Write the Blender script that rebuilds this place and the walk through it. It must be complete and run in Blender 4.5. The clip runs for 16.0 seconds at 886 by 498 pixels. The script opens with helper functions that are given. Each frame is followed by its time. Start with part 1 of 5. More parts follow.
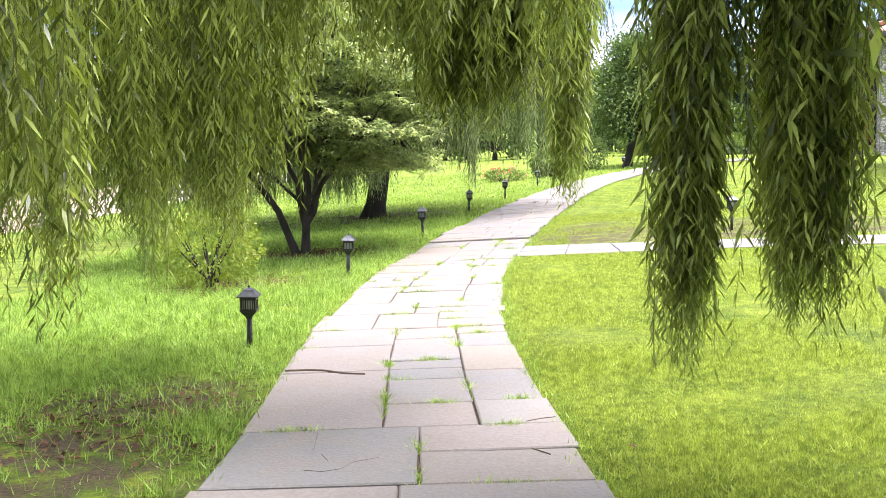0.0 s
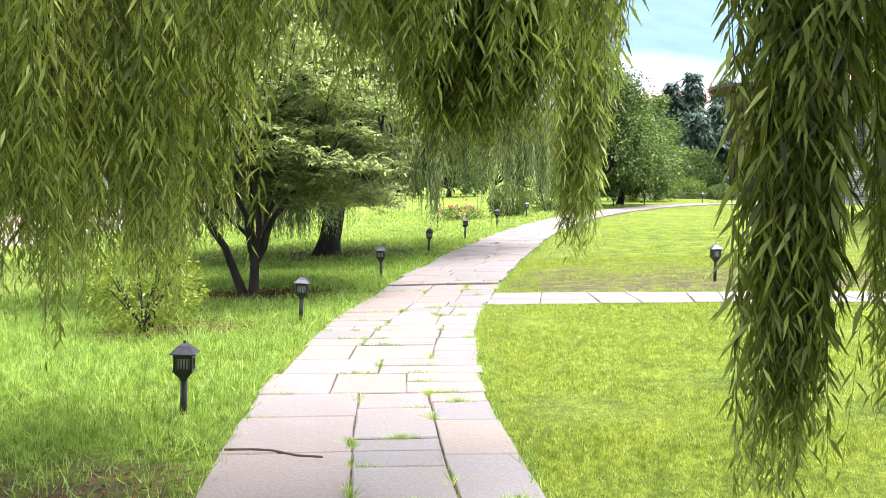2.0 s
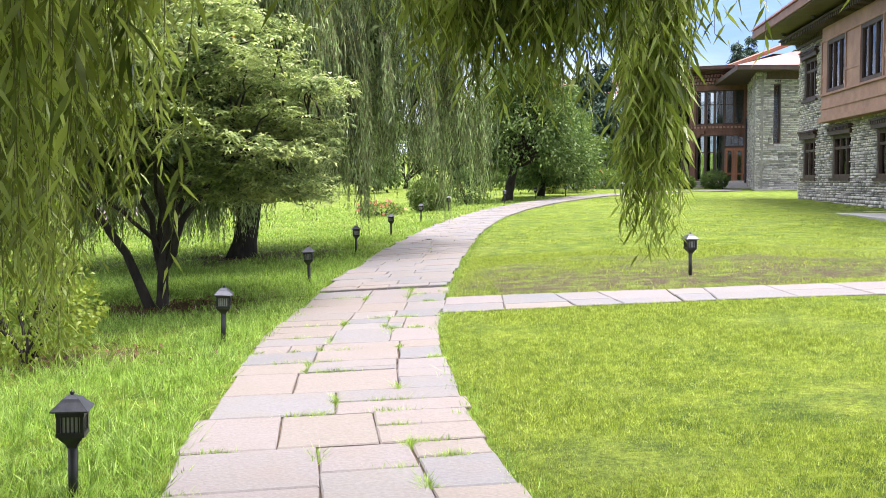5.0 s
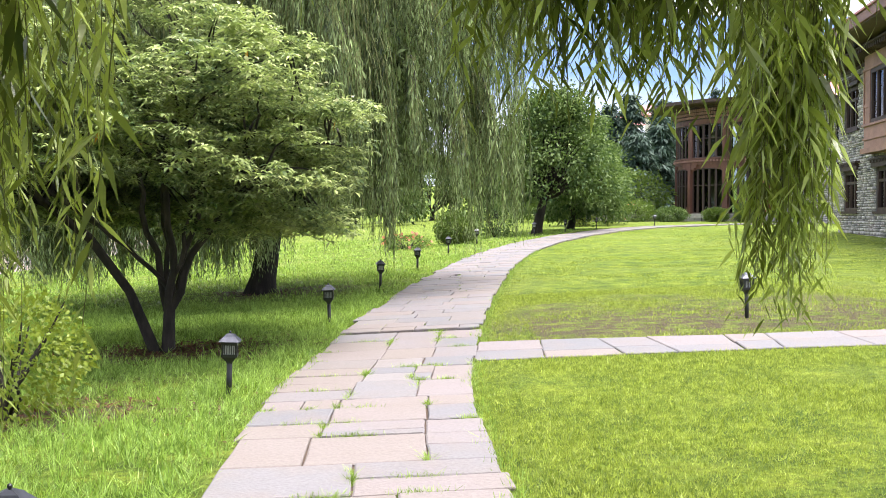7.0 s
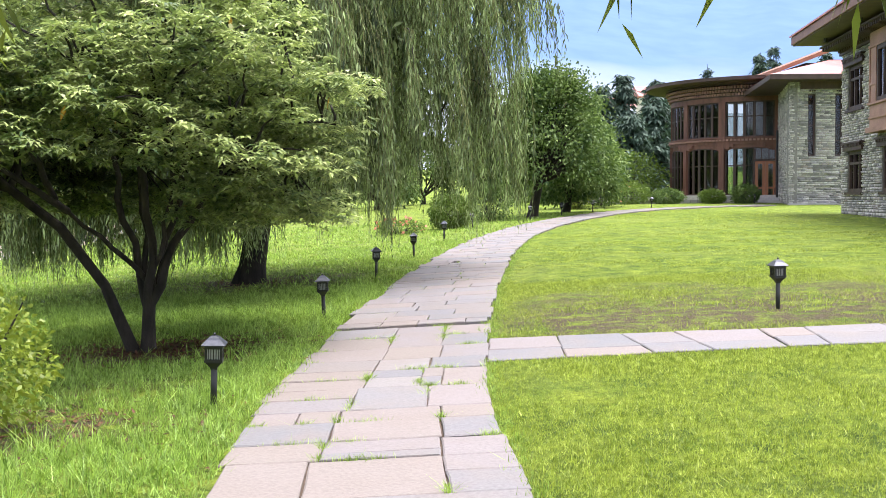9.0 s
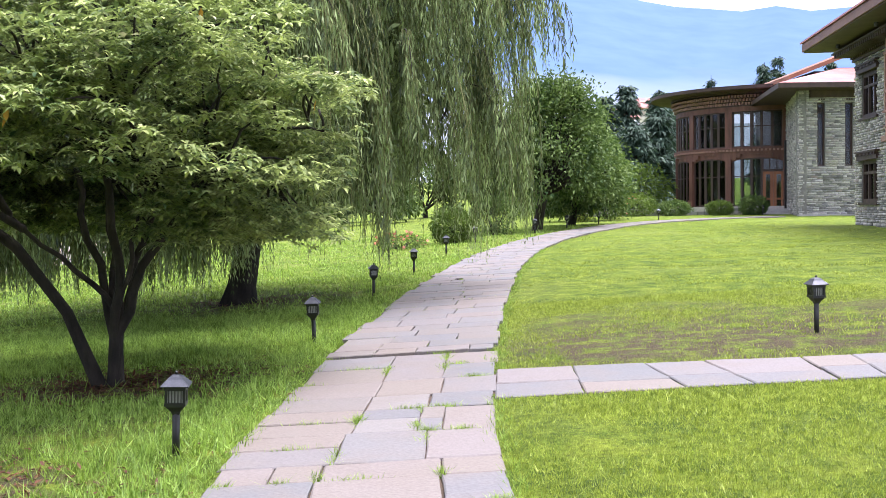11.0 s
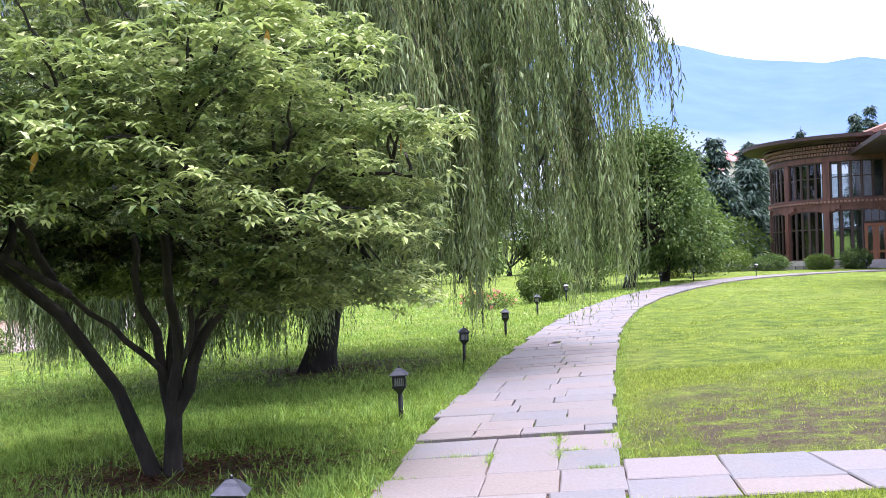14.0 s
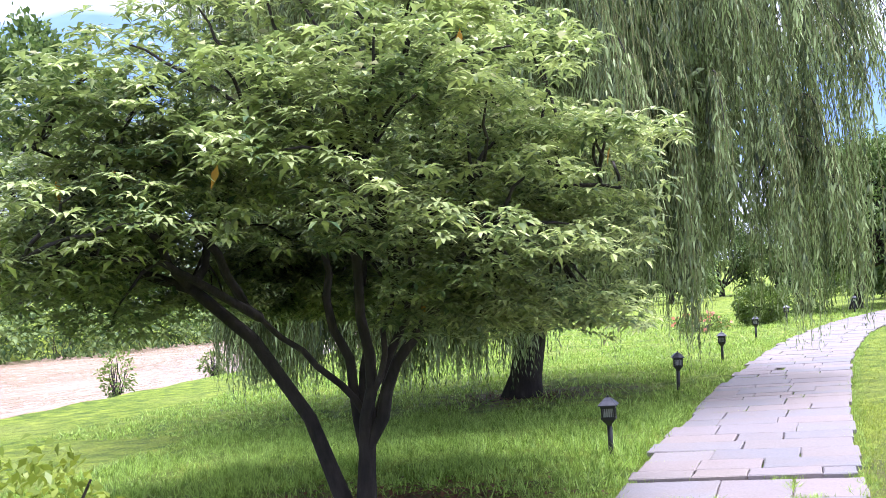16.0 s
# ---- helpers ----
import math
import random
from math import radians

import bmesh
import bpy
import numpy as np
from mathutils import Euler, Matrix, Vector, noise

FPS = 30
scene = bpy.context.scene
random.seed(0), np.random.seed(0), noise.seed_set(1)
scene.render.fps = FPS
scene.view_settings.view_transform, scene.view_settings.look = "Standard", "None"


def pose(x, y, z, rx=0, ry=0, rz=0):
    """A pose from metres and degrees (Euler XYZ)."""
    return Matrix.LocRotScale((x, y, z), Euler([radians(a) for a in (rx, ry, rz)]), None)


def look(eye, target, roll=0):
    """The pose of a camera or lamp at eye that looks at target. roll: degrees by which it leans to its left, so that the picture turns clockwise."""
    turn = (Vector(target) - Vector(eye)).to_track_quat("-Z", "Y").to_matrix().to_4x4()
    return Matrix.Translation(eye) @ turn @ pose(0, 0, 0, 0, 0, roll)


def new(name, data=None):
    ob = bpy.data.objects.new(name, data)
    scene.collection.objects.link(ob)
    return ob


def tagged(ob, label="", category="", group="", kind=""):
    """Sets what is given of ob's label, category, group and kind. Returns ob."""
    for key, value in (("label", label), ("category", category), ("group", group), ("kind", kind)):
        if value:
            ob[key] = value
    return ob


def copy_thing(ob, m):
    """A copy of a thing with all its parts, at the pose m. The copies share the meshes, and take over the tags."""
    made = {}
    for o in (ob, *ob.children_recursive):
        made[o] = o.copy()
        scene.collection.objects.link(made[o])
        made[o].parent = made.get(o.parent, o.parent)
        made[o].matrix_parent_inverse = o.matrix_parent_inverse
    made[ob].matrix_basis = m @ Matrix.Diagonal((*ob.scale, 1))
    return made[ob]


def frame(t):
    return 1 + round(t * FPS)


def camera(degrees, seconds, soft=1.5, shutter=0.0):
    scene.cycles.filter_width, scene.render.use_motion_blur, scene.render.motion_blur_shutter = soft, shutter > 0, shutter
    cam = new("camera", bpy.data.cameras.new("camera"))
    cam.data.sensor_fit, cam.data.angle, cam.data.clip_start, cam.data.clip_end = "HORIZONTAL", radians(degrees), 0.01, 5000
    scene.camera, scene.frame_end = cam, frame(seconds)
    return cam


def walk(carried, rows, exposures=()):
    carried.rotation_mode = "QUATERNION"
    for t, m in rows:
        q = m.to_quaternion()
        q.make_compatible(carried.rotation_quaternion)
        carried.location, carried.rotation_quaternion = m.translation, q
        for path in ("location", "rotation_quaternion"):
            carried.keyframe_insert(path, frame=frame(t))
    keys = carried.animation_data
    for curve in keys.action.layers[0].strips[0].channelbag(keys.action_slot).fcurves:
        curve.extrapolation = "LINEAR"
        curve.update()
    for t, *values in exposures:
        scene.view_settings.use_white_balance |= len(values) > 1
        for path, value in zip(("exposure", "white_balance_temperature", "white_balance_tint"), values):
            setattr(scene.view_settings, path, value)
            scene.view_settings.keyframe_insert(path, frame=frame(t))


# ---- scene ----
cam = camera(44.0, 16.0, soft=0.5)
PATH = [
    (0.0, look((0.819, -0.760, 1.697), (0.628, 1.222, 1.511), -0.64)),
    (0.5, look((0.749, -0.380, 1.698), (0.585, 1.605, 1.525), -0.13)),
    (1.0, look((0.724, -0.022, 1.702), (0.561, 1.965, 1.546), 0.48)),
    (1.5, look((0.640, 0.294, 1.686), (0.500, 2.285, 1.549), 0.91)),
    (2.0, look((0.496, 0.603, 1.698), (0.398, 2.597, 1.577), 1.19)),
    (2.5, look((0.452, 0.884, 1.684), (0.380, 2.878, 1.555), 1.37)),
    (3.0, look((0.357, 1.223, 1.669), (0.325, 3.217, 1.521), 1.19)),
    (3.2, look((0.277, 1.308, 1.666), (0.271, 3.302, 1.510), 1.30)),
    (5.3, look((-0.025, 2.900, 1.582), (0.048, 4.896, 1.470), -0.27)),
    (5.5, look((0.028, 3.027, 1.586), (0.082, 5.024, 1.484), -0.19)),
    (6.0, look((0.067, 3.273, 1.591), (0.108, 5.271, 1.507), -0.29)),
    (6.5, look((-0.004, 3.576, 1.606), (0.024, 5.575, 1.530), -0.17)),
    (7.0, look((-0.055, 3.870, 1.594), (-0.030, 5.869, 1.527), -0.06)),
    (7.5, look((-0.068, 4.184, 1.612), (-0.041, 6.182, 1.543), -0.21)),
    (8.0, look((-0.166, 4.486, 1.601), (-0.129, 6.484, 1.514), -0.46)),
    (8.2, look((-0.207, 4.578, 1.605), (-0.167, 6.576, 1.510), -0.33)),
    (10.3, look((-0.168, 5.684, 1.594), (-0.118, 7.681, 1.496), -0.78)),
    (10.5, look((-0.147, 5.823, 1.606), (-0.099, 7.821, 1.518), -0.76)),
    (11.0, look((-0.161, 6.114, 1.603), (-0.122, 8.112, 1.530), -0.84)),
    (11.5, look((-0.210, 6.415, 1.609), (-0.186, 8.414, 1.554), -1.20)),
    (12.0, look((-0.193, 6.692, 1.600), (-0.183, 8.692, 1.564), -1.32)),
    (12.5, look((-0.205, 6.951, 1.579), (-0.206, 8.951, 1.568), -1.35)),
    (13.0, look((-0.321, 7.215, 1.612), (-0.342, 9.215, 1.617), -1.21)),
    (13.5, look((-0.358, 7.424, 1.591), (-0.414, 9.423, 1.615), -1.27)),
    (14.0, look((-0.351, 7.643, 1.599), (-0.458, 9.640, 1.635), -1.52)),
    (14.5, look((-0.431, 7.846, 1.613), (-0.608, 9.838, 1.657), -1.79)),
    (15.0, look((-0.491, 8.029, 1.602), (-0.746, 10.012, 1.662), -1.98)),
    (15.5, look((-0.455, 8.234, 1.607), (-0.817, 10.200, 1.682), -1.88)),
    (16.0, look((-0.428, 8.372, 1.599), (-0.904, 10.313, 1.684), -1.71)),
]
EXPOSURES = [(0.0, 1.42, 6350, 17), (1.5, 1.35, 6350, 17), (3.2, 1.2, 6350, 17), (5.3, 1.0, 6300, 17), (8.2, 0.98, 6250, 17), (10.3, 0.85, 6050, 20), (12.5, 0.83, 5850, 25), (16.0, 1.15, 5550, 29)]
walk(cam, PATH, EXPOSURES)

# ---- sky and sun ----
world = bpy.data.worlds.new("overcast_sky")
scene.world = world
world.use_nodes = True
wt = world.node_tree
wt.nodes.clear()
w_out = wt.nodes.new("ShaderNodeOutputWorld")
w_bg = wt.nodes.new("ShaderNodeBackground")
w_sky = wt.nodes.new("ShaderNodeTexSky")
w_sky.sky_type, w_sky.sun_disc = "NISHITA", False
w_sky.sun_elevation, w_sky.sun_rotation = radians(74), radians(75)
w_co = wt.nodes.new("ShaderNodeTexCoord")
w_noise = wt.nodes.new("ShaderNodeTexNoise")
w_noise.inputs["Scale"].default_value, w_noise.inputs["Detail"].default_value = 2.2, 6
w_ramp = wt.nodes.new("ShaderNodeMapRange")
w_ramp.inputs["From Min"].default_value, w_ramp.inputs["From Max"].default_value = 0.3, 0.6
w_ramp.inputs["To Min"].default_value, w_ramp.inputs["To Max"].default_value = 0.7, 1.0
w_mix = wt.nodes.new("ShaderNodeMix")
w_mix.data_type = "RGBA"
w_mix.inputs["B"].default_value = (9.6, 9.9, 10.4, 1)
wt.links.new(w_co.outputs["Generated"], w_noise.inputs["Vector"])
wt.links.new(w_noise.outputs["Fac"], w_ramp.inputs["Value"])
wt.links.new(w_ramp.outputs["Result"], w_mix.inputs["Factor"])
wt.links.new(w_sky.outputs["Color"], w_mix.inputs["A"])
wt.links.new(w_mix.outputs["Result"], w_bg.inputs["Color"])
wt.links.new(w_bg.outputs["Background"], w_out.inputs["Surface"])
w_bg.inputs["Strength"].default_value = 0.105

sun_data = bpy.data.lights.new("sun", "SUN")
sun_data.energy, sun_data.angle, sun_data.color = 4.4, radians(32), (1.0, 0.965, 0.90)
sun = new("sun", sun_data)
sun.matrix_world = look((27, 21, 98), (0, 14, 0))

# ---- materials ----


def material(name):
    m = bpy.data.materials.new(name)
    m.use_nodes = True
    nt = m.node_tree
    nt.nodes.clear()
    return m, nt, nt.nodes.new("ShaderNodeOutputMaterial")


def node(nt, kind, **values):
    n = nt.nodes.new(kind)
    for key, value in values.items():
        n.inputs[key.replace("_", " ")].default_value = value
    return n


def ramp(nt, source, stops):
    r = nt.nodes.new("ShaderNodeValToRGB")
    while len(r.color_ramp.elements) < len(stops):
        r.color_ramp.elements.new(0.5)
    for e, (at, c) in zip(r.color_ramp.elements, stops):
        e.position, e.color = at, (*c, 1)
    nt.links.new(source, r.inputs["Fac"])
    return r.outputs["Color"]


def blend(nt, fac, a, b, mode="MIX"):
    m = nt.nodes.new("ShaderNodeMix")
    m.data_type, m.blend_type = "RGBA", mode
    for sock, v in (("Factor", fac), ("A", a), ("B", b)):
        if isinstance(v, (int, float)):
            m.inputs[sock].default_value = v
        elif isinstance(v, tuple):
            m.inputs[sock].default_value = (*v, 1)
        else:
            nt.links.new(v, m.inputs[sock])
    return m.outputs["Result"]


def noise_of(nt, scale, detail=4.0, coord="Object", stretch=None, rough=0.55):
    co = nt.nodes.new("ShaderNodeTexCoord")
    n = node(nt, "ShaderNodeTexNoise", Scale=scale, Detail=detail, Roughness=rough)
    if stretch:
        mp = nt.nodes.new("ShaderNodeMapping")
        mp.inputs["Scale"].default_value = stretch
        nt.links.new(co.outputs[coord], mp.inputs["Vector"])
        nt.links.new(mp.outputs["Vector"], n.inputs["Vector"])
    else:
        nt.links.new(co.outputs[coord], n.inputs["Vector"])
    return n.outputs["Fac"]


def stepped(nt, source, low, high):
    r = node(nt, "ShaderNodeMapRange", From_Min=low, From_Max=high)
    nt.links.new(source, r.inputs["Value"])
    return r.outputs["Result"]


def bumped(nt, source, strength, distance):
    b = node(nt, "ShaderNodeBump", Strength=strength, Distance=distance)
    nt.links.new(source, b.inputs["Height"])
    return b.outputs["Normal"]


def surface(nt, out, color, roughness=0.8, normal=None, metallic=0.0, specular=0.5):
    p = node(nt, "ShaderNodeBsdfPrincipled", Metallic=metallic)
    p.inputs["Specular IOR Level"].default_value = specular
    for sock, v in (("Base Color", color), ("Roughness", roughness), ("Normal", normal)):
        if v is None:
            continue
        if isinstance(v, tuple):
            p.inputs[sock].default_value = (*v, 1)
        elif isinstance(v, (int, float)):
            p.inputs[sock].default_value = v
        else:
            nt.links.new(v, p.inputs[sock])
    nt.links.new(p.outputs["BSDF"], out.inputs["Surface"])
    return p


def leaf_material(name, dark, light, through_color, gloss=0.35, translucent=0.35, clump=0.9, streak=None, sway=0.5):
    """Leaves that vary one by one, shiny on top, letting light through."""
    m, nt, out = material(name)
    geo = nt.nodes.new("ShaderNodeNewGeometry")
    big = noise_of(nt, clump, 3, stretch=streak)
    mid = tuple(a * 0.72 + b * 0.28 for a, b in zip(dark, light))
    c = ramp(nt, geo.outputs["Random Per Island"], [(0.0, dark), (0.25, dark), (0.55, mid), (0.9, light), (1.0, light)])
    c = blend(nt, stepped(nt, big, 0.42, 0.58), blend(nt, sway, c, dark), blend(nt, sway, c, light))
    p = node(nt, "ShaderNodeBsdfPrincipled", Roughness=gloss)
    p.inputs["Specular IOR Level"].default_value = 0.3
    nt.links.new(c, p.inputs["Base Color"])
    tr = nt.nodes.new("ShaderNodeBsdfTranslucent")
    nt.links.new(blend(nt, 0.5, c, through_color), tr.inputs["Color"])
    mx = nt.nodes.new("ShaderNodeMixShader")
    mx.inputs["Fac"].default_value = translucent
    nt.links.new(p.outputs["BSDF"], mx.inputs[1])
    nt.links.new(tr.outputs["BSDF"], mx.inputs[2])
    nt.links.new(mx.outputs["Shader"], out.inputs["Surface"])
    return m


def mottled(name, stops, scale=6.0, fine=60.0, rough=0.8, bump=0.4, depth=0.01, coord="Object", metallic=0.0, stretch=None, per_object=0.0):
    """A worn surface: broad stains from the stops, a finer grain over them, and relief."""
    m, nt, out = material(name)
    broad = noise_of(nt, scale, 5, coord, stretch)
    grain = noise_of(nt, fine, 4, coord, stretch)
    c = ramp(nt, broad, stops)
    c = blend(nt, 0.35, c, ramp(nt, grain, [(0.3, (0.3, 0.3, 0.3)), (0.7, (0.75, 0.75, 0.75))]), "OVERLAY")
    if per_object:
        info = nt.nodes.new("ShaderNodeObjectInfo")
        v = node(nt, "ShaderNodeHueSaturation")
        r = node(nt, "ShaderNodeMapRange", To_Min=1 - per_object, To_Max=1 + per_object)
        nt.links.new(info.outputs["Random"], r.inputs["Value"])
        nt.links.new(r.outputs["Result"], v.inputs["Value"])
        nt.links.new(c, v.inputs["Color"])
        c = v.outputs["Color"]
    surface(nt, out, c, rough, bumped(nt, blend(nt, 0.5, broad, grain), bump, depth), metallic)
    return m


M_SOIL = mottled("soil", [(0.3, (0.05, 0.035, 0.025)), (0.7, (0.13, 0.09, 0.06))], 5, 90, 0.95, 0.8, 0.02)
M_BARK = mottled("bark", [(0.3, (0.012, 0.010, 0.009)), (0.6, (0.035, 0.028, 0.023)), (0.72, (0.06, 0.05, 0.042)), (0.8, (0.2, 0.2, 0.18))], 9, 60, 0.95, 0.9, 0.02, stretch=(1, 1, 0.35))
M_TWIG = mottled("twig", [(0.3, (0.09, 0.10, 0.03)), (0.7, (0.16, 0.17, 0.05))], 9, 60, 0.8, 0.3, 0.003)
M_BLACK = mottled("black_painted_metal", [(0.3, (0.008, 0.008, 0.01)), (0.7, (0.022, 0.022, 0.025))], 12, 120, 0.42, 0.2, 0.002)
M_LID = mottled("grey_lamp_lid", [(0.3, (0.028, 0.03, 0.042)), (0.7, (0.07, 0.073, 0.095))], 14, 120, 0.38, 0.2, 0.002, metallic=0.3)
M_WOOD = mottled("brown_timber", [(0.3, (0.085, 0.036, 0.026)), (0.7, (0.18, 0.078, 0.052))], 3, 40, 0.6, 0.3, 0.004, stretch=(1, 1, 0.2))
M_WOOD_DARK = mottled("dark_timber", [(0.3, (0.030, 0.017, 0.014)), (0.7, (0.07, 0.04, 0.032))], 3, 40, 0.6, 0.3, 0.004, stretch=(1, 1, 0.2))
M_WOOD_PINK = mottled("rose_painted_timber", [(0.3, (0.26, 0.145, 0.115)), (0.7, (0.38, 0.22, 0.17))], 2, 40, 0.65, 0.25, 0.004)
M_ORANGE = mottled("orange_fascia_paint", [(0.3, (0.20, 0.085, 0.05)), (0.7, (0.30, 0.135, 0.075))], 2, 40, 0.6, 0.2, 0.003)
M_FASCIA = mottled("red_brown_fascia_paint", [(0.3, (0.15, 0.075, 0.058)), (0.7, (0.23, 0.115, 0.085))], 2, 40, 0.6, 0.2, 0.003)
M_DOOR = mottled("varnished_door_timber", [(0.3, (0.20, 0.075, 0.035)), (0.7, (0.32, 0.13, 0.06))], 3, 40, 0.45, 0.2, 0.003, stretch=(1, 1, 0.2))
M_ROOF = mottled("red_roof_sheet", [(0.3, (0.40, 0.13, 0.12)), (0.7, (0.55, 0.22, 0.20))], 1.2, 20, 0.5, 0.2, 0.01)
M_SOFFIT = mottled("soffit_boards", [(0.3, (0.055, 0.036, 0.028)), (0.7, (0.10, 0.067, 0.052))], 2, 30, 0.7, 0.2, 0.004)
M_MORTAR = mottled("mortar", [(0.3, (0.16, 0.155, 0.15)), (0.7, (0.26, 0.25, 0.24))], 4, 50, 0.95, 0.4, 0.01)
M_PLASTER = mottled("pale_plaster", [(0.3, (0.6, 0.58, 0.55)), (0.7, (0.75, 0.73, 0.7))], 2, 40, 0.85, 0.2, 0.004)
M_CONCRETE = mottled("pale_paving", [(0.3, (0.34, 0.33, 0.33)), (0.7, (0.48, 0.47, 0.46))], 2, 40, 0.85, 0.3, 0.006)
M_CURTAIN = mottled("beige_curtain", [(0.3, (0.42, 0.35, 0.30)), (0.7, (0.55, 0.47, 0.40))], 3, 30, 0.9, 0.3, 0.01, stretch=(6, 6, 0.3))
# dark tone stands in for the dimness of rooms behind glass
M_ROOM = mottled("darkened_room_plaster", [(0.3, (0.12, 0.09, 0.075)), (0.7, (0.2, 0.155, 0.125))], 1, 20, 0.9, 0.2, 0.005)


def stone_material():
    m, nt, out = material("ledge_stone")
    geo = nt.nodes.new("ShaderNodeNewGeometry")
    grain = noise_of(nt, 14, 5)
    c = ramp(nt, geo.outputs["Random Per Island"], [(0.0, (0.19, 0.185, 0.185)), (0.3, (0.35, 0.345, 0.345)), (0.6, (0.46, 0.435, 0.41)), (0.85, (0.58, 0.565, 0.55)), (1.0, (0.31, 0.265, 0.235))])
    c = blend(nt, 0.4, c, ramp(nt, grain, [(0.3, (0.28, 0.28, 0.28)), (0.7, (0.75, 0.75, 0.75))]), "OVERLAY")
    surface(nt, out, c, 0.9, bumped(nt, grain, 0.5, 0.02))
    return m


def slab_material(name="flagstone"):
    """Grey, rose and buff flagstones, one tint a stone, with stains and fine cleft relief."""
    m, nt, out = material(name)
    info = nt.nodes.new("ShaderNodeObjectInfo")
    base = ramp(nt, info.outputs["Random"], [(0.0, (0.155, 0.153, 0.16)), (0.2, (0.185, 0.17, 0.172)), (0.45, (0.215, 0.184, 0.18)), (0.7, (0.21, 0.177, 0.156)), (0.85, (0.165, 0.16, 0.17)), (1.0, (0.22, 0.20, 0.192))])
    co = nt.nodes.new("ShaderNodeNewGeometry")
    broad, grain = node(nt, "ShaderNodeTexNoise", Scale=2.6, Detail=6), node(nt, "ShaderNodeTexNoise", Scale=45, Detail=5)
    for n in (broad, grain):
        nt.links.new(co.outputs["Position"], n.inputs["Vector"])
    c = blend(nt, stepped(nt, broad.outputs["Fac"], 0.42, 0.72), base, blend(nt, 0.6, base, (0.20, 0.165, 0.145)))
    c = blend(nt, 0.3, c, ramp(nt, grain.outputs["Fac"], [(0.3, (0.32, 0.32, 0.32)), (0.7, (0.7, 0.7, 0.7))]), "OVERLAY")
    relief = blend(nt, 0.35, broad.outputs["Fac"], grain.outputs["Fac"])
    surface(nt, out, c, 0.72, bumped(nt, relief, 0.55, 0.02))
    return m


def grass_material():
    """The lawn's own surface, under and beyond the blades: greens at two scales, straw and bare soil."""
    m, nt, out = material("lawn_turf")
    big, mid, fine = noise_of(nt, 0.35, 3), noise_of(nt, 3.0, 4), noise_of(nt, 40, 4)
    c = ramp(nt, mid, [(0.3, (0.06, 0.11, 0.012)), (0.5, (0.15, 0.22, 0.02)), (0.7, (0.28, 0.345, 0.038))])
    c = blend(nt, stepped(nt, big, 0.45, 0.7), c, blend(nt, 0.5, c, (0.25, 0.30, 0.06)))
    c = blend(nt, 0.8, c, ramp(nt, noise_of(nt, 22, 6, rough=0.75), [(0.35, (0.16, 0.16, 0.16)), (0.65, (0.8, 0.8, 0.8))]), "OVERLAY")
    at = nt.nodes.new("ShaderNodeAttribute")
    at.attribute_name = "soil"
    patch = nt.nodes.new("ShaderNodeMath")
    patch.operation = "MULTIPLY"
    nt.links.new(at.outputs["Fac"], patch.inputs[0])
    nt.links.new(stepped(nt, noise_of(nt, 3.4, 7, rough=0.7), 0.40, 0.54), patch.inputs[1])
    soil = ramp(nt, fine, [(0.3, (0.055, 0.04, 0.028)), (0.7, (0.17, 0.125, 0.085))])
    surface(nt, out, blend(nt, patch.outputs[0], c, soil), 0.9, bumped(nt, noise_of(nt, 28, 6, rough=0.75), 1.0, 0.06), specular=0.2)
    return m


def water_material():
    m, nt, out = material("muddy_water")
    big, wave = noise_of(nt, 0.25, 4, stretch=(2.0, 0.5, 1)), noise_of(nt, 1.6, 5, stretch=(2.2, 0.7, 1))
    c = ramp(nt, big, [(0.3, (0.30, 0.20, 0.135)), (0.7, (0.42, 0.31, 0.23))])
    c = blend(nt, stepped(nt, wave, 0.58, 0.72), c, (0.62, 0.52, 0.44))
    surface(nt, out, c, 0.25, bumped(nt, wave, 0.9, 0.35))
    return m


def glass_material():
    m, nt, out = material("window_glass")
    clear, shine = nt.nodes.new("ShaderNodeBsdfTransparent"), node(nt, "ShaderNodeBsdfGlossy", Roughness=0.02)
    clear.inputs["Color"].default_value = (0.72, 0.76, 0.76, 1)
    mx, fr = nt.nodes.new("ShaderNodeMixShader"), node(nt, "ShaderNodeFresnel", IOR=1.5)
    nt.links.new(fr.outputs["Fac"], mx.inputs["Fac"])
    nt.links.new(clear.outputs["BSDF"], mx.inputs[1])
    nt.links.new(shine.outputs["BSDF"], mx.inputs[2])
    nt.links.new(mx.outputs["Shader"], out.inputs["Surface"])
    return m


